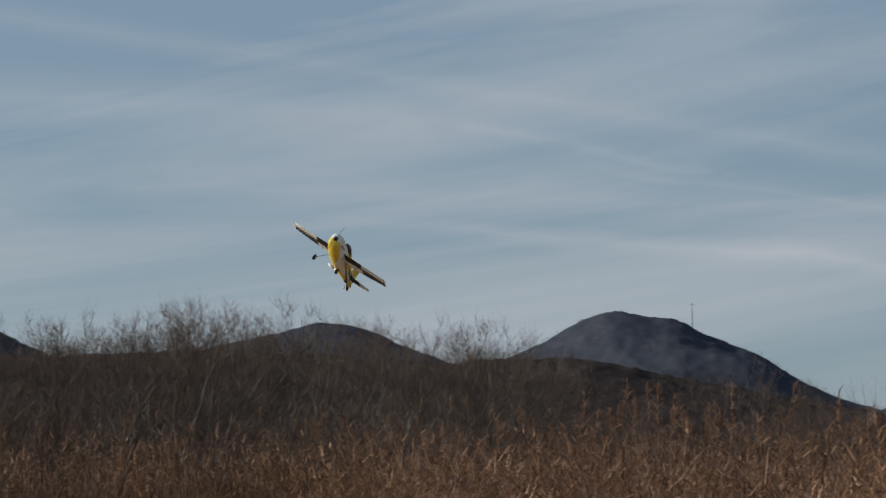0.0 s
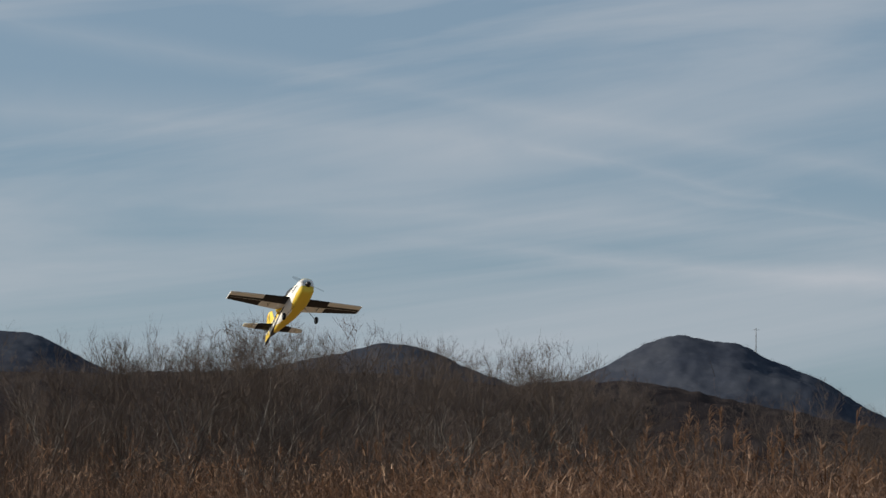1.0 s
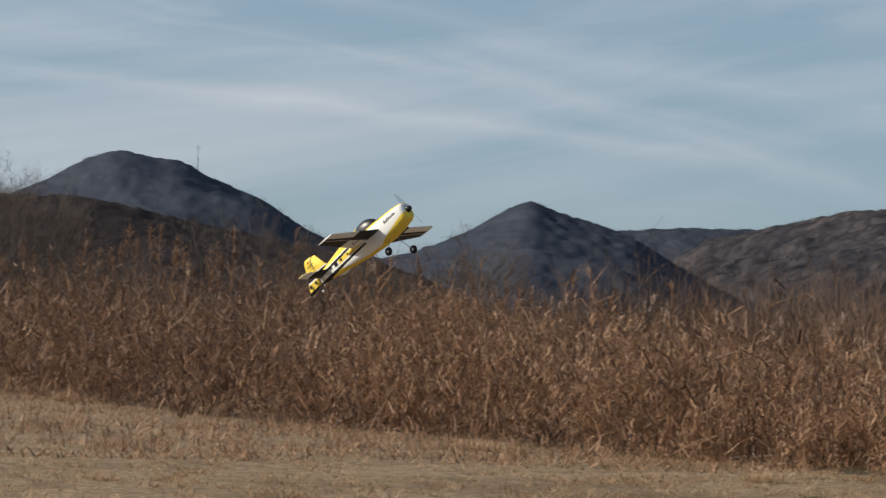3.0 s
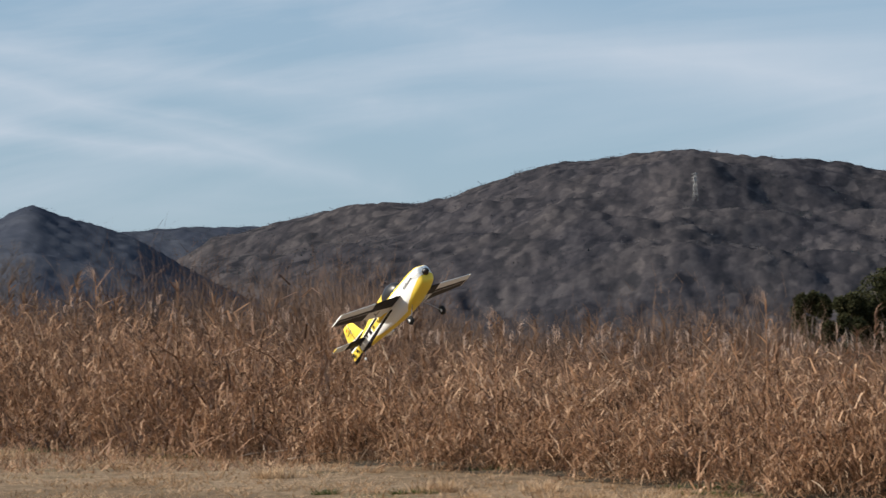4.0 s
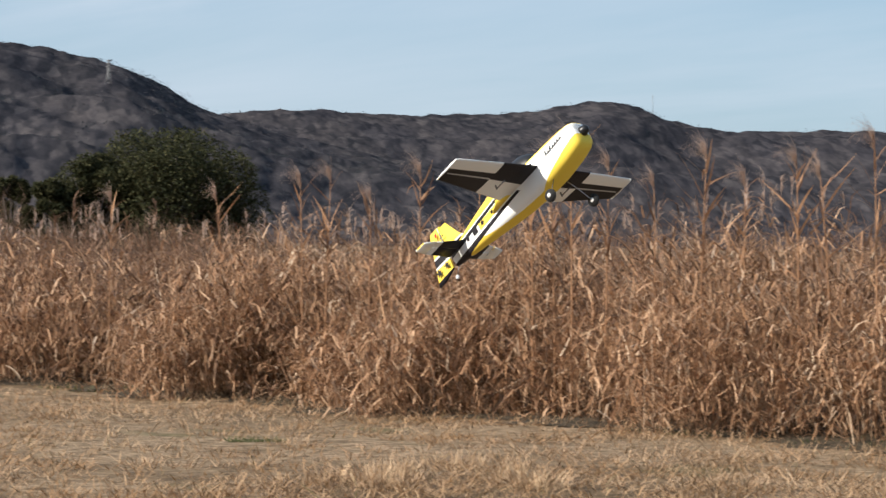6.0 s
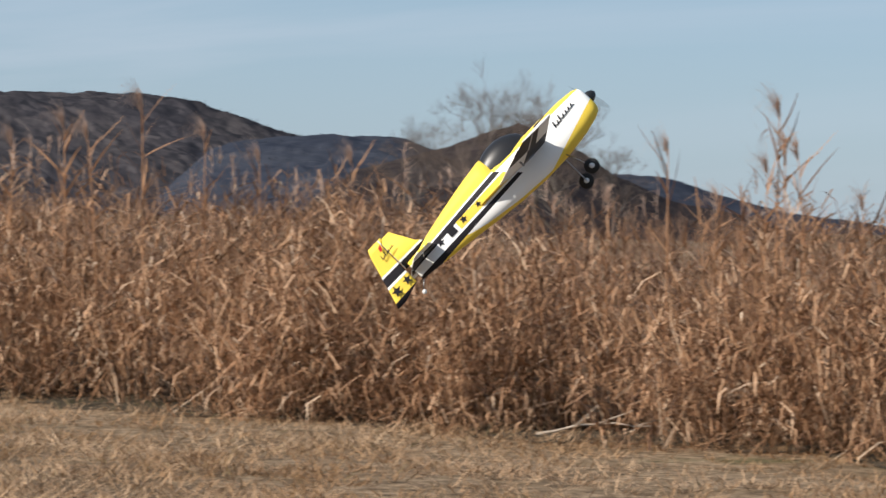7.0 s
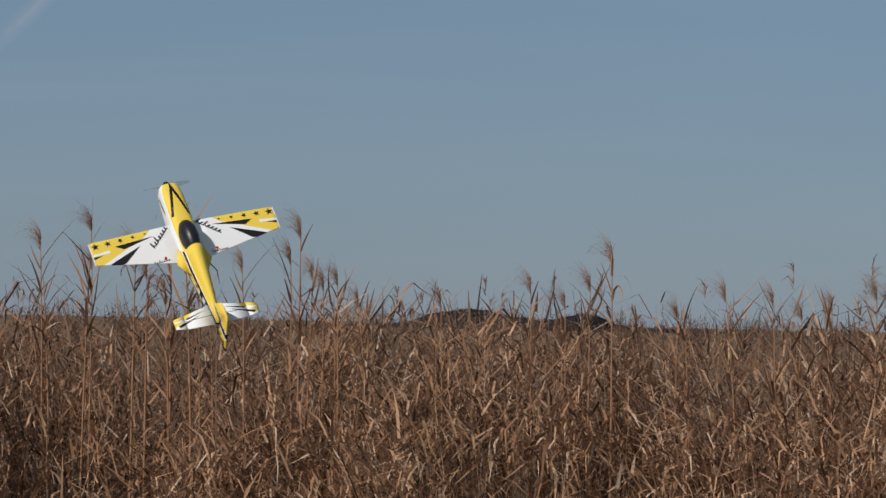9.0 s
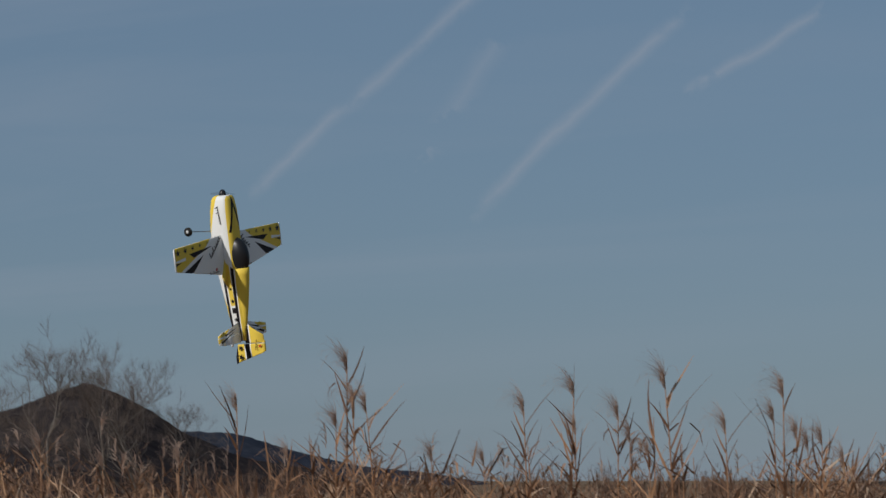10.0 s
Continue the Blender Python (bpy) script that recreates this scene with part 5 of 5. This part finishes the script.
        bmesh.ops.create_cube(bm, size=1, matrix=Matrix.Translation((-0.035, sy * 0.17, -0.022)) @ Matrix.Diagonal((0.05, 0.003, 0.004, 1)))
        bmesh.ops.create_cube(bm, size=1, matrix=Matrix.Translation((-0.058, sy * 0.17, -0.017)) @ Matrix.Diagonal((0.006, 0.003, 0.018, 1)))
        part("pushrod", bm, WIRE, wing)
        bm = bmesh.new()
        vs = [bm.verts.new(p) for p in ((-0.05, sy * 0.05, 0.004), (-0.15, sy * 0.085, 0.003), (-0.215, sy * 0.046, 0.0),
                                        (-0.05, sy * 0.05, -0.008), (-0.15, sy * 0.085, -0.006), (-0.215, sy * 0.046, -0.006))]
        for f in ((0, 1, 2), (5, 4, 3), (0, 3, 4, 1), (1, 4, 5, 2), (2, 5, 3, 0)):
            bm.faces.new([vs[i] for i in f])
        part("root_fillet", bm, YELLOW_FOAM, wing)

    # tailplane: fixed part and elevator halves
    ttop, tunder = tail_top_material(), tail_under_material()
    for sy in (-1, 1):
        bm = bmesh.new()
        surface(bm, [(sy * 0.006, -0.395, -0.452, 0.016), (sy * 0.150, -0.428, -0.458, 0.016)], 0.10, 6)
        stab = part("tailplane", bm, (ttop, tunder), plane)
        bm = bmesh.new()
        surface(bm, [(sy * 0.020, -0.456, -0.505, 0.016), (sy * 0.150, -0.460, -0.500, 0.016)], 0.09, 6, False, 0.002)
        surface(bm, [(sy * 0.152, -0.425, -0.500, 0.016), (sy * 0.205, -0.440, -0.490, 0.016)], 0.09, 6, False, 0.002)
        part("elevator", bm, (ttop, tunder), stab)
    # fin and rudder
    fm = fin_material()
    bm = bmesh.new()
    surface(bm, [(0.03, -0.385, -0.515, 0), (0.075, -0.43, -0.514, 0), (0.150, -0.470, -0.512, 0)], 0.09, 6, True)
    fin = part("fin", bm, (fm, fm), plane)
    bm = bmesh.new()
    surface(bm, [(-0.040, -0.585, -0.622, 0), (-0.02, -0.52, -0.614, 0), (0.05, -0.518, -0.592, 0), (0.135, -0.516, -0.566, 0), (0.155, -0.500, -0.555, 0)], 0.09, 6, True, 0.004)
    rudder = part("rudder", bm, (fm, fm), fin)
    for sy in (-1, 1):
        def flank(x, z, sy=sy):
            return (x, sy * 0.0135, z)
        for x, z, r in ((-0.586, 0.0, 0.020), (-0.538, 0.003, 0.017)):
            bm = bmesh.new()
            flat_shape(bm, star_points(x, z, r, 0.3), flank)
            part("star", bm, INK, fin, "black star", smooth=False)
        bm = bmesh.new()
        scrawl(bm, -0.545, 0.098, 0.055 if sy < 0 else 0.055, 0.01, 0.014, flank)
        part("lettering", bm, INK, fin, "small black print strokes")
        bm = bmesh.new()
        flat_shape(bm, [(-0.535, 0.122), (-0.525, 0.122), (-0.518, 0.140), (-0.530, 0.136)], flank)
        part("emblem", bm, RED, fin, "small red flash", smooth=False)

    # landing gear
    for sy in (-1, 1):
        bm = bmesh.new()
        tube(bm, [Vector((0.085, sy * 0.03, -0.075)), Vector((0.092, sy * 0.07, -0.12)), Vector((0.098, sy * 0.104, -0.166)), Vector((0.098, sy * 0.116, -0.168))], [0.002] * 4, 6)
        leg = part("gear_leg", bm, WIRE, plane)
        bm = bmesh.new()
        bmesh.ops.create_cone(bm, cap_ends=True, segments=20, radius1=0.024, radius2=0.024, depth=0.016,
                              matrix=Matrix.Translation((0.098, sy * 0.112, -0.168)) @ Matrix.Rotation(math.pi / 2, 4, "X"))
        bmesh.ops.bevel(bm, geom=[e for e in bm.edges if len(e.link_faces) == 2 and e.calc_face_angle(0) > 1], offset=0.004, segments=2, affect="EDGES")
        wheel = part("wheel", bm, RUBBER, leg, "black foam tyre")
        bm = bmesh.new()
        bmesh.ops.create_cone(bm, cap_ends=True, segments=14, radius1=0.0085, radius2=0.0085, depth=0.0175,
                              matrix=Matrix.Translation((0.098, sy * 0.112, -0.168)) @ Matrix.Rotation(math.pi / 2, 4, "X"))
        part("hub", bm, HUBS, leg, "pale wheel hub")
    bm = bmesh.new()
    tube(bm, [Vector((-0.49, 0, -0.025)), Vector((-0.515, 0, -0.045)), Vector((-0.525, 0.003, -0.058))], [0.0016] * 3, 5)
    strut = part("tail_strut", bm, WIRE, plane)
    bm = bmesh.new()
    bmesh.ops.create_cone(bm, cap_ends=True, segments=14, radius1=0.0075, radius2=0.0075, depth=0.006,
                          matrix=Matrix.Translation((-0.526, 0.0, -0.060)) @ Matrix.Rotation(math.pi / 2, 4, "X"))
    part("tail_wheel", bm, HUBS, strut)

    # motor, spinner and propeller
    bm = bmesh.new()
    bmesh.ops.create_cone(bm, cap_ends=True, segments=20, radius1=0.018, radius2=0.016, depth=0.012, matrix=Matrix.Translation((0.27, 0, 0)) @ Matrix.Rotation(math.pi / 2, 4, "Y"))
    part("motor", bm, WIRE, plane)
    prop = new("propeller")
    prop.parent = plane
    bm = bmesh.new()
    n = 16
    rings = []
    for k in range(7):
        t = k / 6
        r = 0.019 * math.sqrt(max(0.0, 1 - t ** 1.7)) + 0.0005
        rings.append([bm.verts.new((t * 0.030, r * math.cos(2 * math.pi * j / n), r * math.sin(2 * math.pi * j / n))) for j in range(n)])
    for a, b in zip(rings, rings[1:]):
        for j in range(n):
            bm.faces.new((a[j], a[(j + 1) % n], b[(j + 1) % n], b[j]))
    bm.faces.new(rings[0])
    bm.faces.new(rings[-1][::-1])
    part("spinner", bm, CANOPY, prop, "glossy black spinner")
    pm = prop_material()
    for s in (-1, 1):
        bm = bmesh.new()
        rows = []
        for k in range(9):
            t = k / 8
            w, tw = 0.011 * (0.55 + 1.4 * t - 1.6 * t * t) + 0.002, radians(60 - 45 * t)
            c, sn = math.cos(tw), math.sin(tw)
            rows.append([bm.verts.new((0.006 + sn * q * w + o * c * 0.001, c * q * w * s - o * sn * 0.001, s * (0.012 + 0.103 * t))) for q, o in ((-1, 1), (1, 1), (1, -1), (-1, -1))])
        for a, b in zip(rows, rows[1:]):
            for j in range(4):
                bm.faces.new((a[j], a[(j + 1) % 4], b[(j + 1) % 4], b[j]))
        bm.faces.new(rows[0])
        bm.faces.new(rows[-1][::-1])
        part("blade", bm, pm, prop, "blurred dark blade")
    return plane, prop


plane, prop = build_aircraft()


def motions():
    walk(plane, [(t, pose(x, y, z, a, b, c)) for t, x, y, z, a, b, c in FLIGHT])
    walk(prop, [(k / 10, pose(0.27, 0, 0, (k * 79) % 360, 0, 0)) for k in range(101)])


motions()
